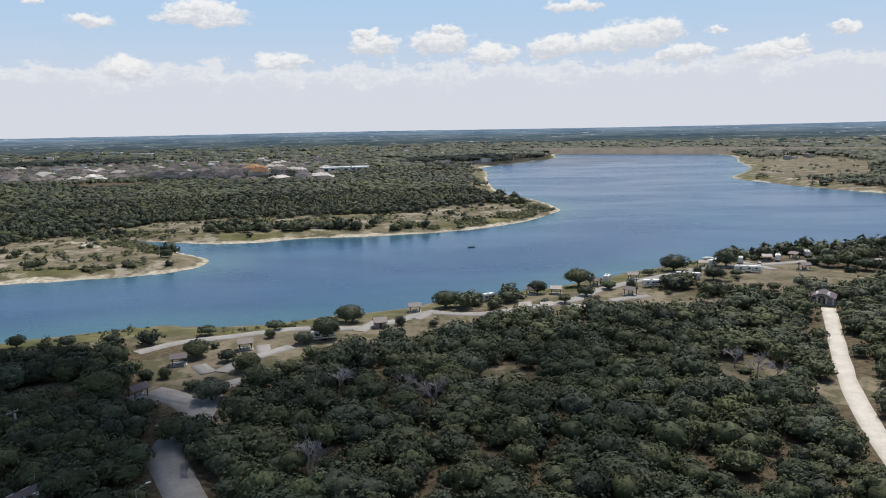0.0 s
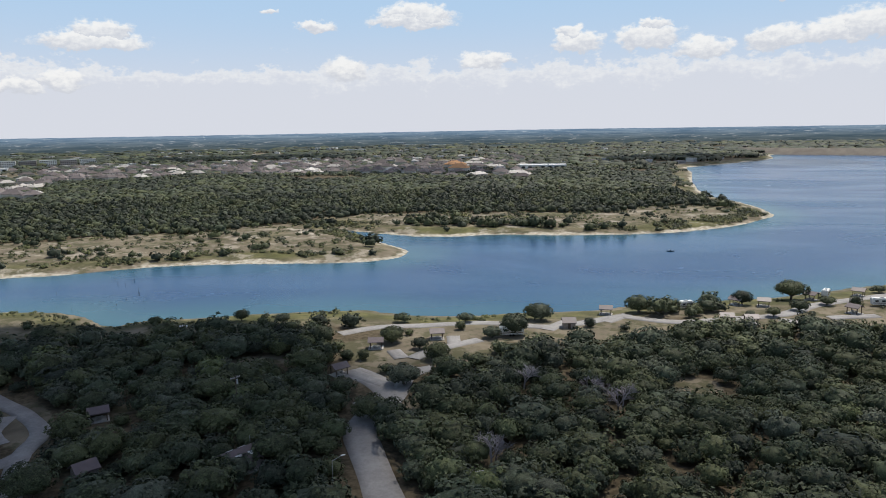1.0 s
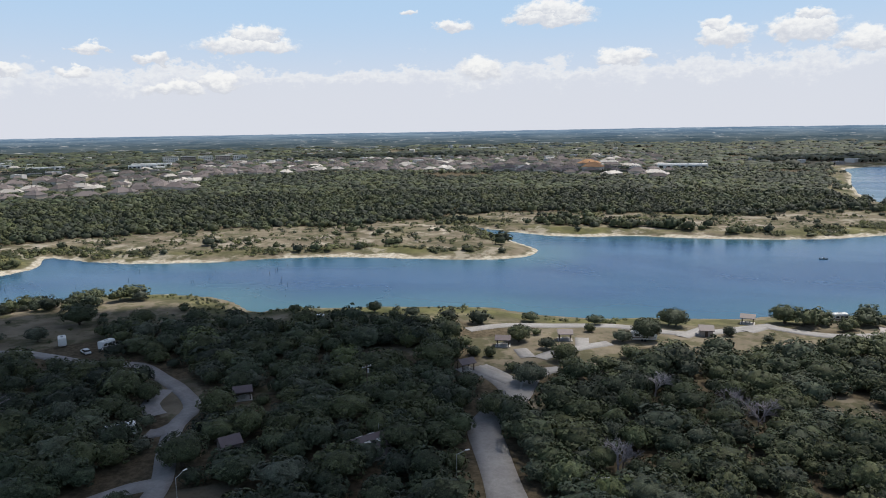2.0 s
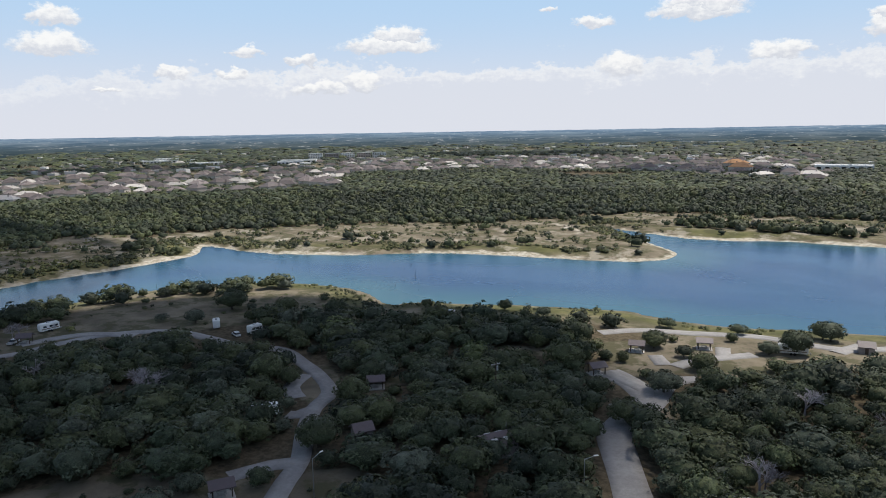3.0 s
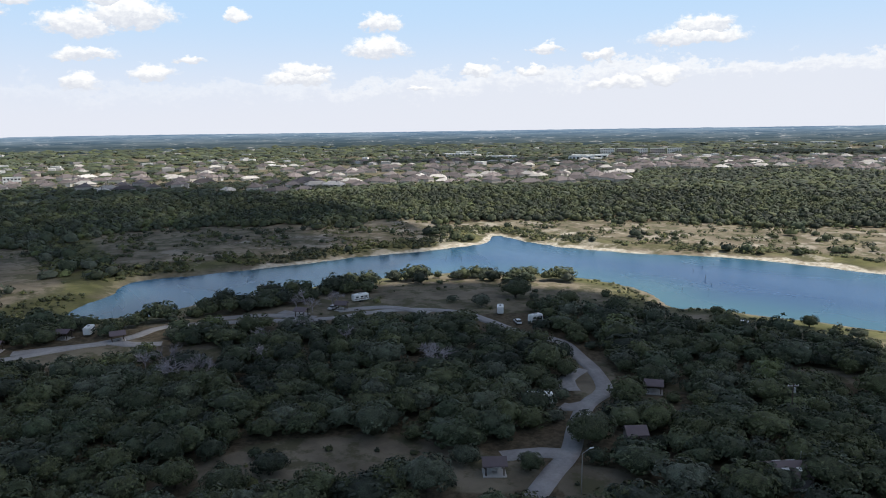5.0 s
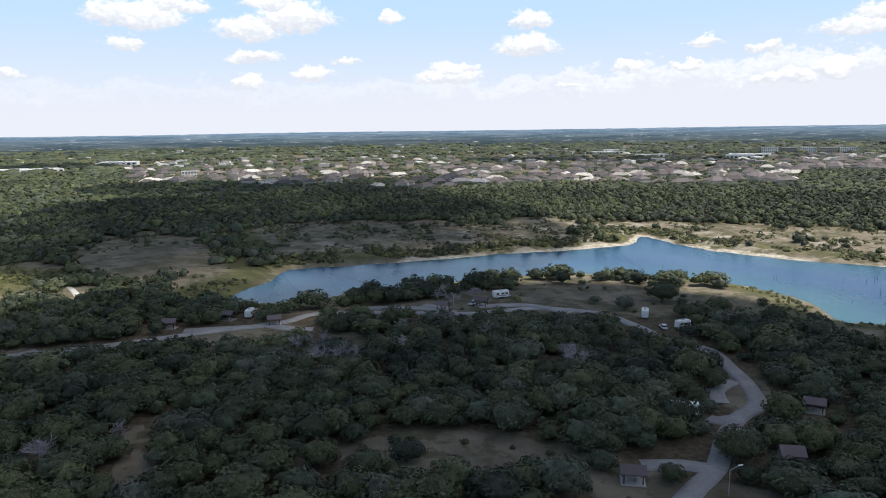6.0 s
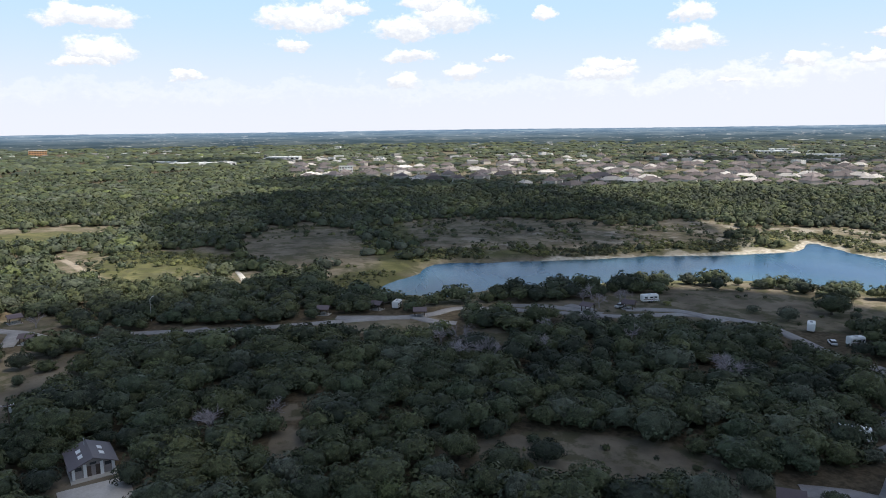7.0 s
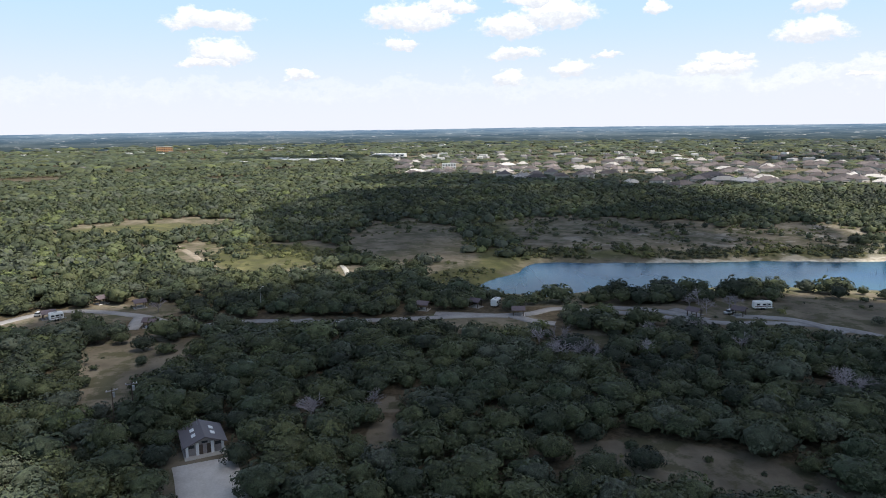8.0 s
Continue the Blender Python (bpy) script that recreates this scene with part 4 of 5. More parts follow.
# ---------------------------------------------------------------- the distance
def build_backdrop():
    m, n, b = material("distance_painted_haze", 1.0, 0.0)
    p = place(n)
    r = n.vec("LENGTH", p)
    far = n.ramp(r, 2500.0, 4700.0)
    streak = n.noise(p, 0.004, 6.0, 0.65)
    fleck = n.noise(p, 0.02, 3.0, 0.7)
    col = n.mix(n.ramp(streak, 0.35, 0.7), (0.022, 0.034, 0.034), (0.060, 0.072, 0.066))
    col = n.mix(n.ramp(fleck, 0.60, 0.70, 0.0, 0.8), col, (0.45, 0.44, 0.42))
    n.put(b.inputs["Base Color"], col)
    # aerial haze painted in: blue glow over a bluish base, growing with distance
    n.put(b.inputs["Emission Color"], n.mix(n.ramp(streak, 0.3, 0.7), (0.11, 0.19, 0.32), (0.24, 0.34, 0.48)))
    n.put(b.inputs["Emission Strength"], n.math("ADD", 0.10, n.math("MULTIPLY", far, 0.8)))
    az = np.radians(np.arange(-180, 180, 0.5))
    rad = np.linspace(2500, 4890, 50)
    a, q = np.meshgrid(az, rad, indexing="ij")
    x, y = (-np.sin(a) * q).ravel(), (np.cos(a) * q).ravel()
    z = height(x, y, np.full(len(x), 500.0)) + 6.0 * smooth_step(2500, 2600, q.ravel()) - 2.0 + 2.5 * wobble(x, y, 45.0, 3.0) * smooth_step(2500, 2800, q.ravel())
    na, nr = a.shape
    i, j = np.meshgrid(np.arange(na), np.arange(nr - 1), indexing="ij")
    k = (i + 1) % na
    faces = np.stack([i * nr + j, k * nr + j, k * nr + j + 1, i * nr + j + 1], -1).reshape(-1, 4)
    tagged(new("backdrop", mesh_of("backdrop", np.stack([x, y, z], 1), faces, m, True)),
           "blue-green wooded plain at the skyline, its haze painted as a blue glow", "distance", kind="structure")


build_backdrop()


def build_dam():
    p = spline([(330, 1960), (480, 1850), (640, 1760), (800, 1640), (1150, 1420), (1700, 1100)], 25.0)
    t = np.gradient(p, axis=0)
    t /= np.hypot(t[:, 0], t[:, 1])[:, None]
    nrm = np.stack([-t[:, 1], t[:, 0]], 1)
    prof = ((-46, -3), (-6, 15), (6, 15), (46, -3))
    verts = np.concatenate([np.column_stack([p + nrm * a, np.full(len(p), h)]) for a, h in prof])
    n = len(p)
    faces = [(k * n + i, k * n + i + 1, (k + 1) * n + i + 1, (k + 1) * n + i) for k in range(3) for i in range(n - 1)]
    tagged(new("dam", mesh_of("dam", verts, np.array(faces)[:, ::-1], M_DAM)), "long low earth dam of grey-brown riprap", "dam", kind="structure")


build_dam()


# ---------------------------------------------------------------- cumulus that shade the land
def build_clouds():
    m, n, b = material("cloud_white", 1.0, 0.0)
    p = place(n)
    n.put(b.inputs["Base Color"], n.mix(n.noise(p, 0.02, 5.0), (0.75, 0.75, 0.76), (0.85, 0.85, 0.85)))
    # thinner kinds let part of the sun through

    def thin_cloud(name, low, high_):
        mat, n, b = material(name, 1.0, 0.0)
        b.inputs["Base Color"].default_value = (0.82, 0.82, 0.83, 1.0)
        mixed = n.add("ShaderNodeMixShader")
        n.put(mixed.inputs[0], n.ramp(n.noise(place(n), 0.012, 5.0, 0.6), 0.32, 0.6, low, high_))
        n.put(mixed.inputs[1], n.add("ShaderNodeBsdfTransparent").outputs[0])
        n.put(mixed.inputs[2], b.outputs[0])
        n.put(next(q for q in n.tree.nodes if q.type == "OUTPUT_MATERIAL").inputs[0], mixed.outputs[0])
        return mat

    thin, veil = thin_cloud("thin_cloud_white", 0.24, 0.66), thin_cloud("cloud_veil", 0.08, 0.25)
    v, f = ico(4)
    # where each cloud's shade falls: azimuth, distance, half width, half depth; metres and degrees
    shades = ((52, 112, 34, 52), (48, 142, 26, 58), (34, 205, 36, 60), (50, 180, 85, 85), (62, 165, 80, 110), (62, 90, 65, 60), (60, 262, 75, 42), (45, 240, 60, 45),
              (84, 185, 100, 120), (97, 210, 62, 95), (113, 222, 65, 72), (86, 90, 55, 50),
              (70, 470, 85, 150), (84, 430, 120, 120), (82, 640, 150, 230), (92, 560, 110, 200), (76, 880, 150, 130), (88, 900, 140, 110),
              (14, 1150, 130, 90), (-9, 1500, 240, 160), (57, 1500, 260, 120), (99, 1600, 200, 110), (28, 1900, 300, 110),
              (13, 135, 34, 72), (15, 120, 22, 60), (-4, 140, 36, 78), (-19, 150, 34, 80), (20, 185, 22, 40))
    high = 1000.0
    for i, (a, r, across, away) in enumerate(shades):
        gx, gy = -math.sin(radians(a)) * r, math.cos(radians(a)) * r
        c = Vector((gx, gy, 0)) + SUN_DIR * (high / SUN_DIR.z)
        w = v.copy()
        bumps = np.array([noise.fractal(Vector(q) * 2.2 + Vector((a, r, 0)), 0.9, 2.0, 4) for q in w])
        w = w * (1 + 0.22 * bumps)[:, None] * np.array([across, away, 26.0])
        w[:, 2] = np.where(w[:, 2] < 0, w[:, 2] * 0.3, w[:, 2])
        t = radians(a)
        w = np.column_stack([w[:, 0] * math.cos(t) - w[:, 1] * math.sin(t), w[:, 0] * math.sin(t) + w[:, 1] * math.cos(t), w[:, 2]])
        ob = new("cumulus_cloud", mesh_of("cumulus_cloud", w, f, m if i < 8 else thin if i < 23 else veil, True))
        ob.location = c
        tagged(ob, "white fair-weather cumulus cloud drifting over the lake", "cloud", "clouds overhead")


build_clouds()


# ---------------------------------------------------------------- town across the lake
def make_house(w, d, wing, roof_mat, wall_h):
    house = new("house")
    bm = boxed(-w / 2, w / 2, -d / 2, d / 2, 0, wall_h)
    box(bm, w * 0.15, w * 0.15 + wing, -d / 2 - wing * 0.7, -d / 2, 0, wall_h - 0.1)
    part("wall", bm, M_WALL, house, "pale limestone walls")
    bm = hip(bmesh.new(), w, d, wall_h, wall_h + d * 0.33)
    hip(bm, wing, d * 0.5 + wing * 0.7, wall_h - 0.05, wall_h + wing * 0.36, 0.5, w * 0.15 + wing / 2, -d / 2 - wing * 0.7 + (d * 0.5 + wing * 0.7) / 2)
    part("roof", bm, roof_mat, house)
    part("garage_door", boxed(w * 0.15 + wing * 0.2, w * 0.15 + wing * 0.8, -d / 2 - wing * 0.7 - 0.06, -d / 2 - wing * 0.7, 0.05, 2.3), M_WHITE, house, "white garage door")
    for x in (-w * 0.36, -w * 0.16):
        part("window", boxed(x - 0.8, x + 0.8, -d / 2 - 0.06, -d / 2, 0.9, 2.4), M_GLASS, house)
    part("window", boxed(-2.2, 2.2, d / 2, d / 2 + 0.06, 0.9, 2.4), M_GLASS, house)
    part("chimney", boxed(-w * 0.22, -w * 0.22 + 1.0, d * 0.1, d * 0.1 + 1.0, wall_h, wall_h + d * 0.36 + 0.6), M_STONE, house)
    return house


def build_town():
    grey = "grey shingled family house with pale stone walls"
    kinds = [tagged(make_house(*k, M_ROOF, h), grey, "house", "houses of the town") for *k, h in
             ((20, 12, 7, 3.2), (24, 13, 8, 3.2), (18, 13, 7, 5.6), (26, 12, 9, 3.4), (21, 14, 8, 5.8))]
    for ob, mat in zip(kinds, (M_ROOF, M_DARKROOF, M_ROOF, M_PALEROOF, M_DARKROOF)):
        for c in ob.children:
            if c.name.startswith("roof"):
                c.data.materials[0] = mat
    tan = tagged(make_house(24, 15, 9, M_TANROOF, 6.0), "large house under construction with an orange-tan roof", "house", "houses of the town")
    r = random.Random(5)
    spots = []
    for a100 in range(500, 9500, 3):
        a = a100 / 100.0
        lo = float(np.interp(a, TOWN_AZ, TOWN_R))
        q = lo + 12 + abs(r.gauss(0, 1)) * 330
        x, y = -math.sin(radians(a)) * q, math.cos(radians(a)) * q
        street = math.sin(q / 23.0 + 2.0 * math.sin(a / 7.0))
        if q > 1750 or street < -0.45 or (wobble(np.array([x]), np.array([y]), 80.0, 14.0)[0] < -0.42):
            continue
        if a > 70 and r.random() < 0.6:
            continue
        if all((x - u) ** 2 + (y - v) ** 2 > 25 ** 2 for u, v in spots):
            spots.append((x, y))
    spots.sort(key=lambda p: math.hypot(*p) - 0.8 * float(np.interp(math.degrees(math.atan2(-p[0], p[1])), TOWN_AZ, TOWN_R)))
    for i, (x, y) in enumerate(spots[:285]):
        src = kinds[i] if i < 5 else copy_thing(kinds[i % 5], Matrix())
        src.matrix_basis = pose(x, y, float(ground_z(x, y)[0]), 0, 0, round(r.uniform(0, 360) / 30) * 30) @ Matrix.Scale(r.uniform(0.85, 1.1), 4)
    for i, (x, y) in enumerate(((-232, 1122), (-263, 1230))):
        ob = tan if i == 0 else copy_thing(tan, Matrix())
        ob.matrix_basis = pose(x, y, float(ground_z(x, y)[0]), 0, 0, 40 * i) @ Matrix.Scale(1.3, 4)
    return spots


TOWN = build_town()


def build_outer_houses(spots):
    """The further streets of the town, more houses than one could count."""
    r = random.Random(17)
    bm = bmesh.new()
    for x, y in spots:
        w, d, h = r.uniform(16, 24), r.uniform(11, 14), r.choice((3.2, 3.3, 5.6))
        m = pose(x, y, float(ground_z(x, y)[0]), 0, 0, round(r.uniform(0, 360) / 30) * 30)
        old = len(bm.verts)
        box(bm, -w / 2, w / 2, -d / 2, d / 2, -0.5, h)
        walls = len(bm.faces)
        hip(bm, w, d, h + 0.22, h + d * 0.34)
        bm.verts.ensure_lookup_table()
        bm.faces.ensure_lookup_table()
        for v in bm.verts[old:]:
            v.co = m @ v.co
        kind = r.choice((1, 1, 2, 2, 3))
        for f in bm.faces[walls:]:
            f.material_index = kind
    me = bpy.data.meshes.new("outer_houses")
    bm.to_mesh(me)
    bm.free()
    for mat in (M_WALL, M_ROOF, M_DARKROOF, M_PALEROOF):
        me.materials.append(mat)
    tagged(new("outer_houses", me), "grey-roofed family houses in the further streets of the town", "houses", kind="stuff")


build_outer_houses(TOWN[285:])


def block(name, label, x, y, w, d, h, turn, mat, floors, bays, group=""):
    """A flat-roofed building with rows of windows and a parapet."""
    ob = new(name)
    part("wall", boxed(-w / 2, w / 2, -d / 2, d / 2, 0, h), mat, ob)
    bm = bmesh.new()
    for x0, x1, y0, y1 in ((-w / 2 - 0.2, w / 2 + 0.2, -d / 2 - 0.2, -d / 2 + 0.3), (-w / 2 - 0.2, w / 2 + 0.2, d / 2 - 0.3, d / 2 + 0.2),
                           (-w / 2 - 0.2, -w / 2 + 0.3, -d / 2 + 0.3, d / 2 - 0.3), (w / 2 - 0.3, w / 2 + 0.2, -d / 2 + 0.3, d / 2 - 0.3)):
        box(bm, x0, x1, y0, y1, h, h + 0.8)
    part("parapet", bm, M_WHITE, ob)
    for f in range(floors):
        for i in range(bays):
            cx, z = -w / 2 + (i + 0.5) * w / bays, (f + 0.35) * h / floors
            part("window", boxed(cx - w / bays * 0.28, cx + w / bays * 0.28, -d / 2 - 0.08, -d / 2, z, z + h / floors * 0.45), M_GLASS, ob)
    part("rooftop_unit", boxed(w * 0.1, w * 0.1 + 3, -2, 1, h, h + 1.6), M_STEEL, ob)
    ob.matrix_basis = pose(x, y, float(ground_z(x, y)[0]), 0, 0, turn)
    return tagged(ob, label, "building", group)


def build_blocks():
    ax, ay = (-1220.5, 1357.0)
    a = math.degrees(math.atan2(-ax, ay))
    for k in range(5):
        s = (k - 2) * 40.0
        block("apartment_building", "pale four-storey apartment building with dark windows", ax + s * math.cos(radians(a)), ay + s * math.sin(radians(a)),
              34, 18, 15, a, M_STONE if k % 2 else M_WHITE, 4, 8, "apartment blocks")
    wx, wy = (-1153.8, 25.4)
    block("white_building", "bright white building on a cleared construction site", wx, wy, 22, 12, 9, math.degrees(math.atan2(-wx, wy)), M_WHITE, 2, 5)
    rx, ry = (-2095.0, -784.2)
    block("red_building", "tall red-brown commercial building among the trees", rx, ry, 44, 20, 20, math.degrees(math.atan2(-rx, ry)), M_TANROOF, 4, 7)
    r = random.Random(3)
    for x, y in [
    (-1516.4, 1007.7), (-1308.9, 994.4), (-1114.7, 1060.4), (-958.1, 2342.9), (-807.0, 2215.3), (-1445.9, -271.5),
    (-1507.9, -330.7), (-1432.1, -218.0), (-1541.5, 1021.6), (-1517.6, 1076.7), (-1174.6, 1142.2), (-828.5, 2788.5),
    (-607.4, 2577.1), (-1690.1, -103.2), (-104.6, 1194.2), (-1256.2, 2222.5), (-1614.4, 1105.8), (-729.0, 2601.1),
]:
        block("warehouse", "low white commercial building with a flat roof", x, y, r.uniform(45, 80), r.uniform(25, 40), r.uniform(6, 8),
              math.degrees(math.atan2(-x, y)) + r.uniform(-15, 15), M_WHITE, 1, 7, "commercial buildings")


build_blocks()


def build_far_roofs():
    """The many small buildings of the far suburbs."""
    r = random.Random(21)
    bm = bmesh.new()
    n = 0
    while n < 420:
        a, q = r.uniform(-34, 122), r.uniform(1350, 2480)
        if r.random() > 0.35 + 0.65 * math.sin(radians(a * 3.1) + q / 260.0) ** 2:
            continue
        x, y = -math.sin(radians(a)) * q, math.cos(radians(a)) * q
        if q < 1950 and shore_distance(np.array([x]), np.array([y]))[0] < 30:
            continue
        w, d, h = r.uniform(10, 24), r.uniform(9, 14), r.uniform(4.5, 8)
        m = pose(x, y, float(height(np.array([x]), np.array([y]), np.array([300.0]))[0]), 0, 0, r.uniform(0, 180))
        box(bm, -w / 2, w / 2, -d / 2, d / 2, -1, h, m)
        n += 1
    me = bpy.data.meshes.new("suburb_roofs")
    bm.to_mesh(me)
    bm.free()
    me.materials.append(M_SUBURB)
    tagged(new("suburb_roofs", me), "scattered pale buildings of the far suburbs", "buildings", kind="stuff")


build_far_roofs()


# ---------------------------------------------------------------- camp ground
def stand(ob, x, y, turn, lift=0.0):
    ob.matrix_basis = pose(x, y, float(ground_z(x, y)[0]) + lift, 0, 0, turn)
    return ob


def make_shelter():
    s = new("picnic_shelter")
    part("slab", boxed(-2.3, 2.3, -2.0, 2.0, -0.3, 0.16), M_CONCRETE, s)
    for x in (-1.75, 1.75):
        for y in (-1.45, 1.45):
            part("post", boxed(x - 0.12, x + 0.12, y - 0.12, y + 0.12, 0.16, 2.4), M_TIMBER, s)
    part("beam", boxed(-1.95, 1.95, -1.55, -1.36, 2.4, 2.58), M_TIMBER, s)
    part("beam", boxed(-1.95, 1.95, 1.36, 1.55, 2.4, 2.58), M_TIMBER, s)
    part("roof", gable(bmesh.new(), 4.0, 3.4, 2.62, 3.5, 0.45), M_METALROOF, s, "weathered grey-brown gable roof")
    table = part("picnic_table", boxed(-0.9, 0.9, -0.38, 0.38, 0.82, 0.9), M_CONCRETE, s)
    for y in (-0.75, 0.75):
        part("bench", boxed(-0.9, 0.9, y - 0.14, y + 0.14, 0.52, 0.58), M_CONCRETE, table)
    for x in (-0.6, 0.6):
        part("trestle", boxed(x - 0.06, x + 0.06, -0.7, 0.7, 0.16, 0.82), M_CONCRETE, table)
    return tagged(s, "open picnic shelter with a grey-brown gable roof on four posts", "shelter", "shelters of the camp sites")


def wheel(bm, x, y, r, wide):
    return limb(bm, (x, y - wide / 2, r), (x, y + wide / 2, r), r, r, 12)


def make_trailer(length):
    t = new("travel_trailer")
    h = length / 2
    bm = boxed(-h, h, -1.2, 1.2, 0.55, 3.1)
    bmesh.ops.bevel(bm, geom=bm.edges[:], offset=0.22, segments=2, affect="EDGES")
    part("body", bm, M_WHITE, t, "white moulded body")
    for y in (-1, 1):
        part("stripe", boxed(-h + 0.4, h - 0.4, y * 1.2 - 0.012 if y < 0 else 1.2, -1.2 if y < 0 else 1.212, 1.15, 1.4), M_STRIPE, t, "brown side stripe")
        for x in (-h * 0.55, h * 0.1, h * 0.62):
            part("window", boxed(x - 0.55, x + 0.55, min(y * 1.2, y * 1.23), max(y * 1.2, y * 1.23), 1.7, 2.35), M_GLASS, t)
        for x in (-0.55, 0.4):
            part("wheel", wheel(bmesh.new(), x, y * 1.05, 0.38, 0.24), M_TYRE, t)
    part("door", boxed(h * 0.32, h * 0.32 + 0.7, -1.24, -1.2, 0.75, 2.5), M_STEEL, t)
    part("roof_unit", boxed(-0.6, 0.5, -0.35, 0.35, 3.1, 3.4), M_STEEL, t, "grey roof air conditioner")
    part("tow_bar", boxed(h, h + 1.2, -0.08, 0.08, 0.45, 0.6), M_STEEL, t)
    part("jack", boxed(h + 0.7, h + 0.8, -0.05, 0.05, 0.0, 0.9), M_STEEL, t)
    return tagged(t, "white travel trailer parked on a camping pad under trees", "trailer", "trailers of the camp sites")


def make_car():
    c = new("car")
    bm = boxed(-2.3, 2.3, -0.9, 0.9, 0.35, 0.95)
    bmesh.ops.bevel(bm, geom=bm.edges[:], offset=0.12, segments=2, affect="EDGES")
    part("body", bm, M_CAR, c)
    bm = bmesh.new()
    low = [bm.verts.new(p) for p in ((-1.9, -0.82, 0.93), (1.2, -0.82, 0.93), (1.2, 0.82, 0.93), (-1.9, 0.82, 0.93))]
    top = [bm.verts.new(p) for p in ((-1.5, -0.68, 1.5), (0.5, -0.68, 1.5), (0.5, 0.68, 1.5), (-1.5, 0.68, 1.5))]
    for i in range(4):
        bm.faces.new((low[i], low[(i + 1) % 4], top[(i + 1) % 4], top[i]))
    bm.faces.new(top)
    part("cabin", bm, M_GLASS, c, "dark glazed cabin")
    part("roof", boxed(-1.52, 0.52, -0.7, 0.7, 1.49, 1.56), M_CAR, c)
    for x in (-1.45, 1.45):
        for y in (-0.85, 0.85):
            part("wheel", wheel(bmesh.new(), x, y, 0.34, 0.22), M_TYRE, c)
    for y in (-0.6, 0.6):
        part("headlight", boxed(2.26, 2.32, y - 0.2, y + 0.2, 0.62, 0.78), M_WHITE, c)
    return tagged(c, "pale car parked beside a camp road", "car", "parked cars")


def make_wash_house(front=10.5, deep=11.0):
    """A block-built wash house; its gable end with the doors looks along -x."""
    w = new("wash_house")
    hw, hd, h = front / 2, deep / 2, 2.7
    part("plinth", boxed(-hd - 1.6, hd + 0.3, -hw - 0.3, hw + 0.3, -0.3, 0.12), M_CONCRETE, w)
    bm = boxed(-hd, hd, -hw, hw, 0.12, h)
    part("wall", bm, M_STONE, w, "grey-pink split block walls")
    bm = bmesh.new()
    for x0, x1 in ((-hd, -hd + 0.25), (hd - 0.25, hd)):
        v = [[bm.verts.new((x, y, z)) for y, z in ((-hw, h), (hw, h), (0, h + 1.5))] for x in (x0, x1)]
        bm.faces.new(v[0])
        bm.faces.new(v[1][::-1])
        for i in range(3):
            j = (i + 1) % 3
            bm.faces.new((v[0][i], v[0][j], v[1][j], v[1][i]))
    bmesh.ops.recalc_face_normals(bm, faces=bm.faces[:])
    part("gable", bm, M_STONE, w)
    roof = part("roof", gable(bmesh.new(), deep + 1.6, front, h + 0.05, h + 1.6, 0.55), M_METALROOF, w, "mauve-brown gable roof")
    for y in (-1, 1):
        for x in (-1.6, 1.2):
            z = h + 1.6 - 1.55 * 1.9 / hw
            bm = boxed(-0.7, 0.7, -0.45, 0.45, 0.0, 0.12, Matrix.Translation((x, y * 1.9, z)) @ Matrix.Rotation(-y * math.atan2(1.55, hw), 4, "X"))
            part("skylight", bm, M_WHITE, roof, "white skylight")
    for y in (-1.5, 1.5):
        part("column", boxed(-hd - 0.35, -hd - 0.002, y - 0.3, y + 0.3, 0.12, h), M_WHITE, w, "white entrance column")
    for y in (-hw + 0.35, hw - 0.35):
        part("column", boxed(-hd - 0.3, -hd - 0.002, y - 0.25, y + 0.25, 0.12, h - 0.2), M_WHITE, w, "white corner pier")
    for y in (-0.9, 0.9):
        part("door", boxed(-hd - 0.06, -hd - 0.002, y - 0.5, y + 0.5, 0.14, 2.25), M_TIMBER, w, "dark entrance door")
    part("vent", boxed(-hd - 0.05, -hd - 0.003, -0.6, 0.6, 2.45, 2.9), M_GLASS, w)
    for y in (-hw * 0.68, hw * 0.68):
        part("window", boxed(-hd - 0.05, -hd - 0.003, y - 0.6, y + 0.6, 1.7, 2.4), M_GLASS, w)
    part("vent_pipe", limb(bmesh.new(), (2.5, 0.6, h + 1.2), (2.5, 0.6, h + 3.0), 0.06, 0.06, 6), M_STEEL, w)
    return tagged(w, "split-block wash house with mauve-brown gable roof and skylights", "wash house")


def make_hut():
    h = new("hut")
    part("wall", boxed(-2, 2, -1.8, 1.8, -0.2, 2.4), M_STONE, h)
    part("roof", gable(bmesh.new(), 4.0, 3.6, 2.42, 3.6, 0.4), M_METALROOF, h)
    part("door", boxed(-0.45, 0.45, -1.85, -1.8, 0.05, 2.05), M_TIMBER, h)
    return tagged(h, "small stone service hut with a pink-grey gable roof", "hut", "service huts")


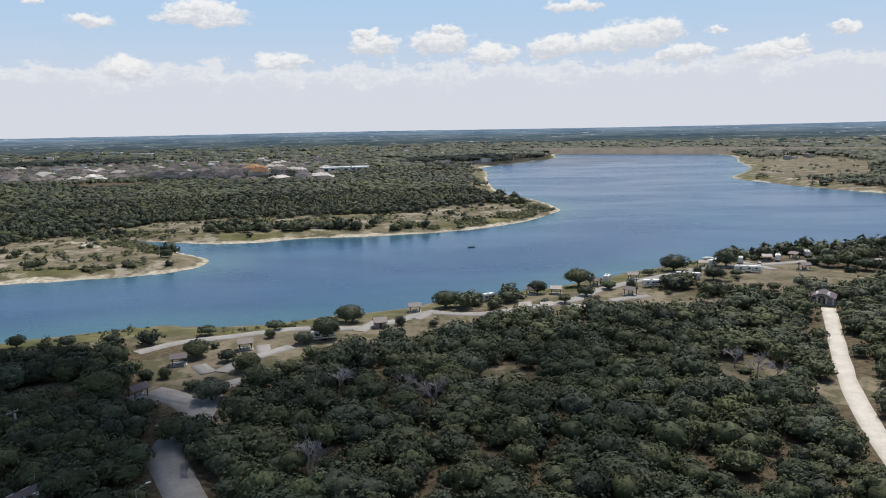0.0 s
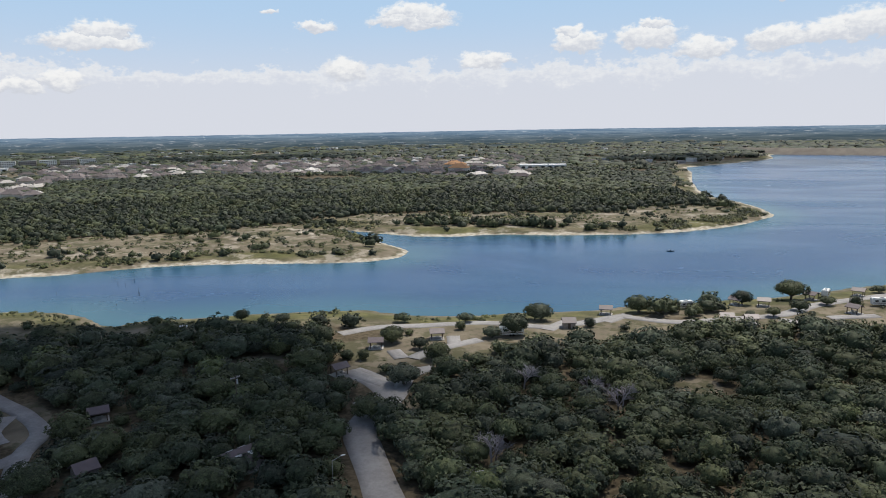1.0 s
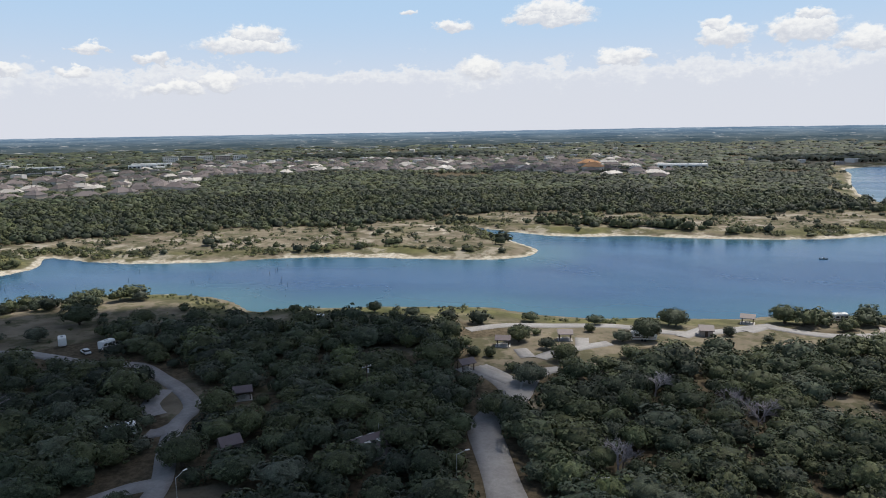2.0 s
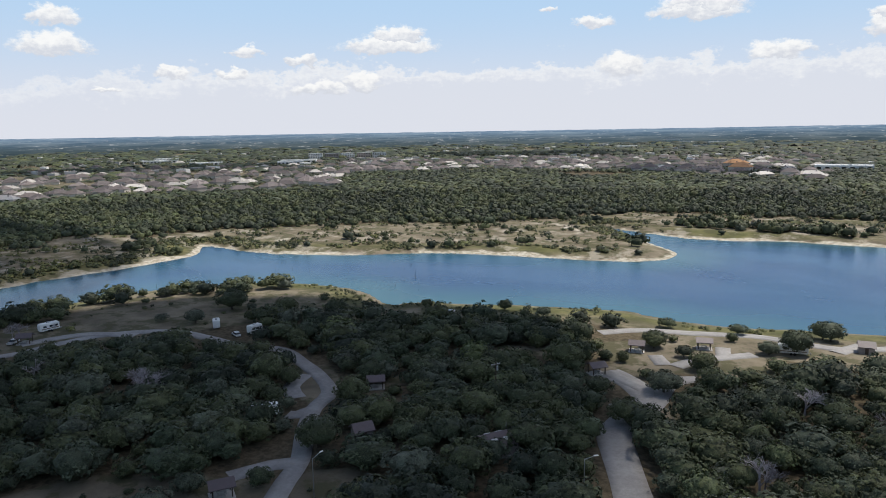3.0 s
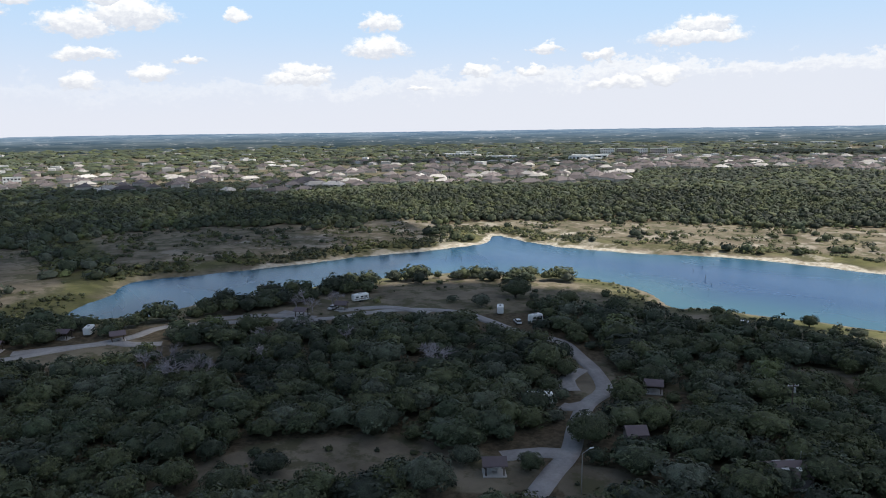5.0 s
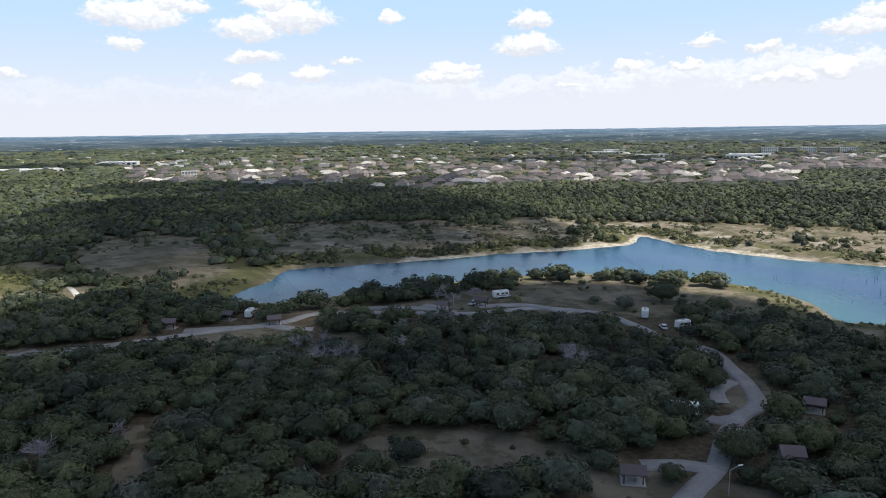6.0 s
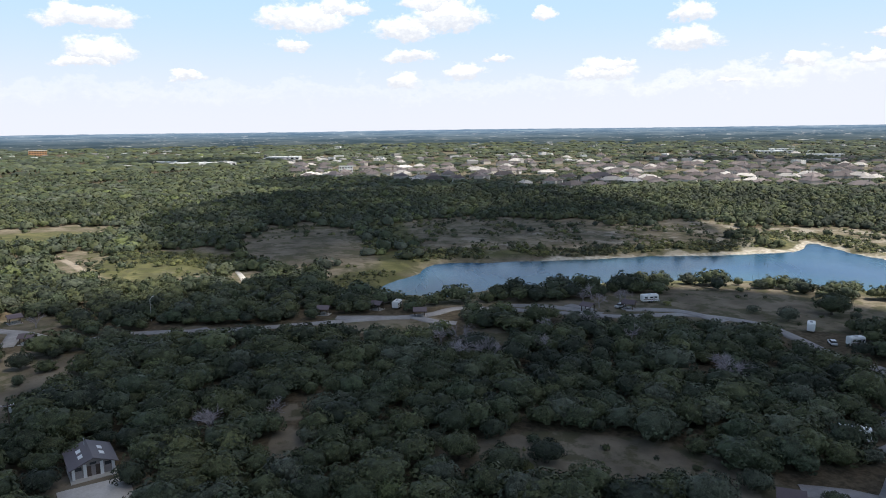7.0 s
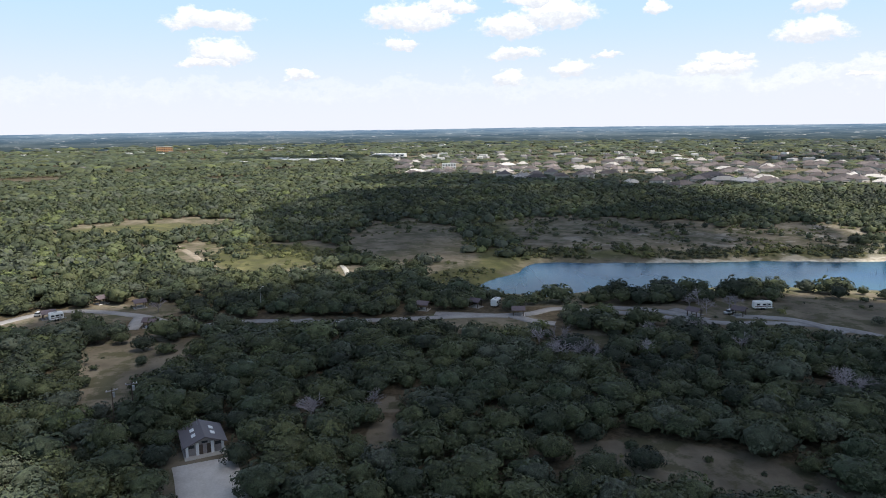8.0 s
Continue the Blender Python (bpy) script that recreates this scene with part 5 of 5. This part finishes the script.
def build_camp():
    r = random.Random(11)
    shelter = make_shelter()
    for i, (x, y) in enumerate(SHELTERS):
        stand(shelter if i == 0 else copy_thing(shelter, Matrix()), x, y, math.degrees(math.atan2(-x, y)) + r.uniform(-35, 35))
    made = {}
    for x, y, length, turn in TRAILERS:
        ob = copy_thing(made[length], Matrix()) if length in made else make_trailer(length)
        made.setdefault(length, ob)
        stand(ob, x, y, turn, 0.08)
    car = make_car()
    for i, (x, y) in enumerate(CARS):
        stand(car if i == 0 else copy_thing(car, Matrix()), x, y, r.uniform(0, 360), 0.08)
    for i, (x, y) in enumerate((WASH_HOUSE, WASH_HOUSE_B)):
        ob = make_wash_house(7.8, 7.4) if i == 0 else make_wash_house(8.0, 6.6)
        a = math.atan2(-x, y)
        stand(ob, x - math.sin(a) * 4.2, y + math.cos(a) * 4.2, math.degrees(a) + 90 + (6 if i == 0 else -4), 0.1)
    stand(make_wash_house(6.2, 6.4), *LODGE, math.degrees(math.atan2(-LODGE[0], LODGE[1])) + 30, 0.1)
    hut = make_hut()
    stand(hut, *HUT_A, 10)
    stand(copy_thing(hut, Matrix()), *HUT_B, 60)


build_camp()


def build_poles():
    def pole():
        p = new("utility_pole")
        part("mast", limb(bmesh.new(), (0, 0, -0.5), (0, 0, 9.5), 0.16, 0.11, 8), M_TIMBER, p)
        arm = part("cross_arm", boxed(-1.3, 1.3, -0.08, 0.08, 8.7, 8.9), M_DEADWOOD, p, "weathered grey cross arm")
        for x in (-1.15, 0.55, 1.15):
            part("insulator", limb(bmesh.new(), (x, 0, 8.9), (x, 0, 9.15), 0.07, 0.05, 6), M_WHITE, arm)
        part("transformer", limb(bmesh.new(), (0.38, 0, 7.2), (0.38, 0, 8.3), 0.28, 0.28, 10), M_STEEL, p, "grey transformer can")
        return tagged(p, "wooden utility pole with cross arm and grey transformer", "utility pole", "utility poles")

    def lamp():
        p = new("street_lamp")
        part("mast", limb(bmesh.new(), (0, 0, -0.3), (0, 0, 8.0), 0.10, 0.06, 8), M_STEEL, p)
        part("arm", limb(bmesh.new(), (0, 0, 7.9), (1.9, 0, 8.5), 0.05, 0.04, 6), M_STEEL, p)
        bm = boxed(1.7, 2.6, -0.16, 0.16, 8.42, 8.6)
        bmesh.ops.bevel(bm, geom=bm.edges[:], offset=0.05, segments=1, affect="EDGES")
        part("lamp_head", bm, M_WHITE, p)
        return tagged(p, "galvanised street lamp with a curved arm, unlit", "street lamp", "street lamps")

    first = pole()
    for i, (x, y) in enumerate(POLES):
        stand(first if i == 0 else copy_thing(first, Matrix()), x, y, math.degrees(math.atan2(-x, y)) + 15 * i)
    first = lamp()
    for i, (x, y) in enumerate(LAMPS):
        stand(first if i == 0 else copy_thing(first, Matrix()), x, y, math.degrees(math.atan2(-x, y)) + 20 * i)


build_poles()


def build_boat():
    b = new("fishing_boat")
    bm = bmesh.new()
    rows = []
    for x, w, z in ((-3.0, 1.0, 0.55), (-1.0, 1.15, 0.55), (1.4, 0.95, 0.62), (3.0, 0.12, 0.8)):
        rows.append([bm.verts.new(p) for p in ((x, -w, z), (x, -w * 0.7, -0.25), (x, w * 0.7, -0.25), (x, w, z))])
    for p, q in zip(rows, rows[1:]):
        for i in range(3):
            bm.faces.new((p[i], p[i + 1], q[i + 1], q[i]))
        bm.faces.new((p[3], p[0], q[0], q[3]))
    bm.faces.new(rows[0][::-1])
    bm.faces.new(rows[-1])
    bmesh.ops.recalc_face_normals(bm, faces=bm.faces[:])
    part("hull", bm, M_GLASS, b, "dark painted hull")
    part("outboard_motor", boxed(-3.5, -3.0, -0.22, 0.22, -0.2, 1.15), M_TYRE, b)
    part("console", boxed(-0.4, 0.3, -0.5, 0.5, 0.56, 1.3), M_TYRE, b)
    part("seat", boxed(-1.5, -0.9, -0.4, 0.4, 0.56, 1.1), M_STEEL, b)
    b.matrix_basis = pose(BOAT[0], BOAT[1], 0.0, 0, 0, 8) @ Matrix.Scale(0.65, 4)
    tagged(b, "small dark fishing boat floating on the lake", "boat")


build_boat()


def build_snags():
    """Drowned tree stems that stand in the shallow arm of the lake."""
    kinds = []
    for s in range(3):
        r = random.Random(40 + s)
        bm = limb(bmesh.new(), (0, 0, -2.5), (r.uniform(-0.2, 0.2), 0.1, 2.2), 0.2, 0.1, 6)
        limb(bm, (0.0, 0.05, 1.0), (0.7, r.uniform(-0.3, 0.3), 1.9), 0.08, 0.03, 5)
        ob = new("dead_snag")
        part("stem", bm, M_BARK, ob)
        kinds.append(tagged(ob, "dark bare stem of a drowned tree in shallow water", "dead tree", "drowned trees"))
    r = random.Random(9)
    n = 0
    while n < 75:
        a, q = r.uniform(36, 78), r.uniform(290, 395)
        x, y = -math.sin(radians(a)) * q, math.cos(radians(a)) * q
        if shore_distance(np.array([x]), np.array([y]))[0] > -6 or wobble(np.array([x]), np.array([y]), 14.0, 1.0)[0] < -0.1:
            continue
        ob = kinds[n] if n < 3 else copy_thing(kinds[n % 3], Matrix())
        ob.matrix_basis = pose(x, y, 0, r.uniform(-8, 8), r.uniform(-8, 8), r.uniform(0, 360)) @ Matrix.Scale(r.uniform(0.3, 0.6), 4)
        n += 1


build_snags()
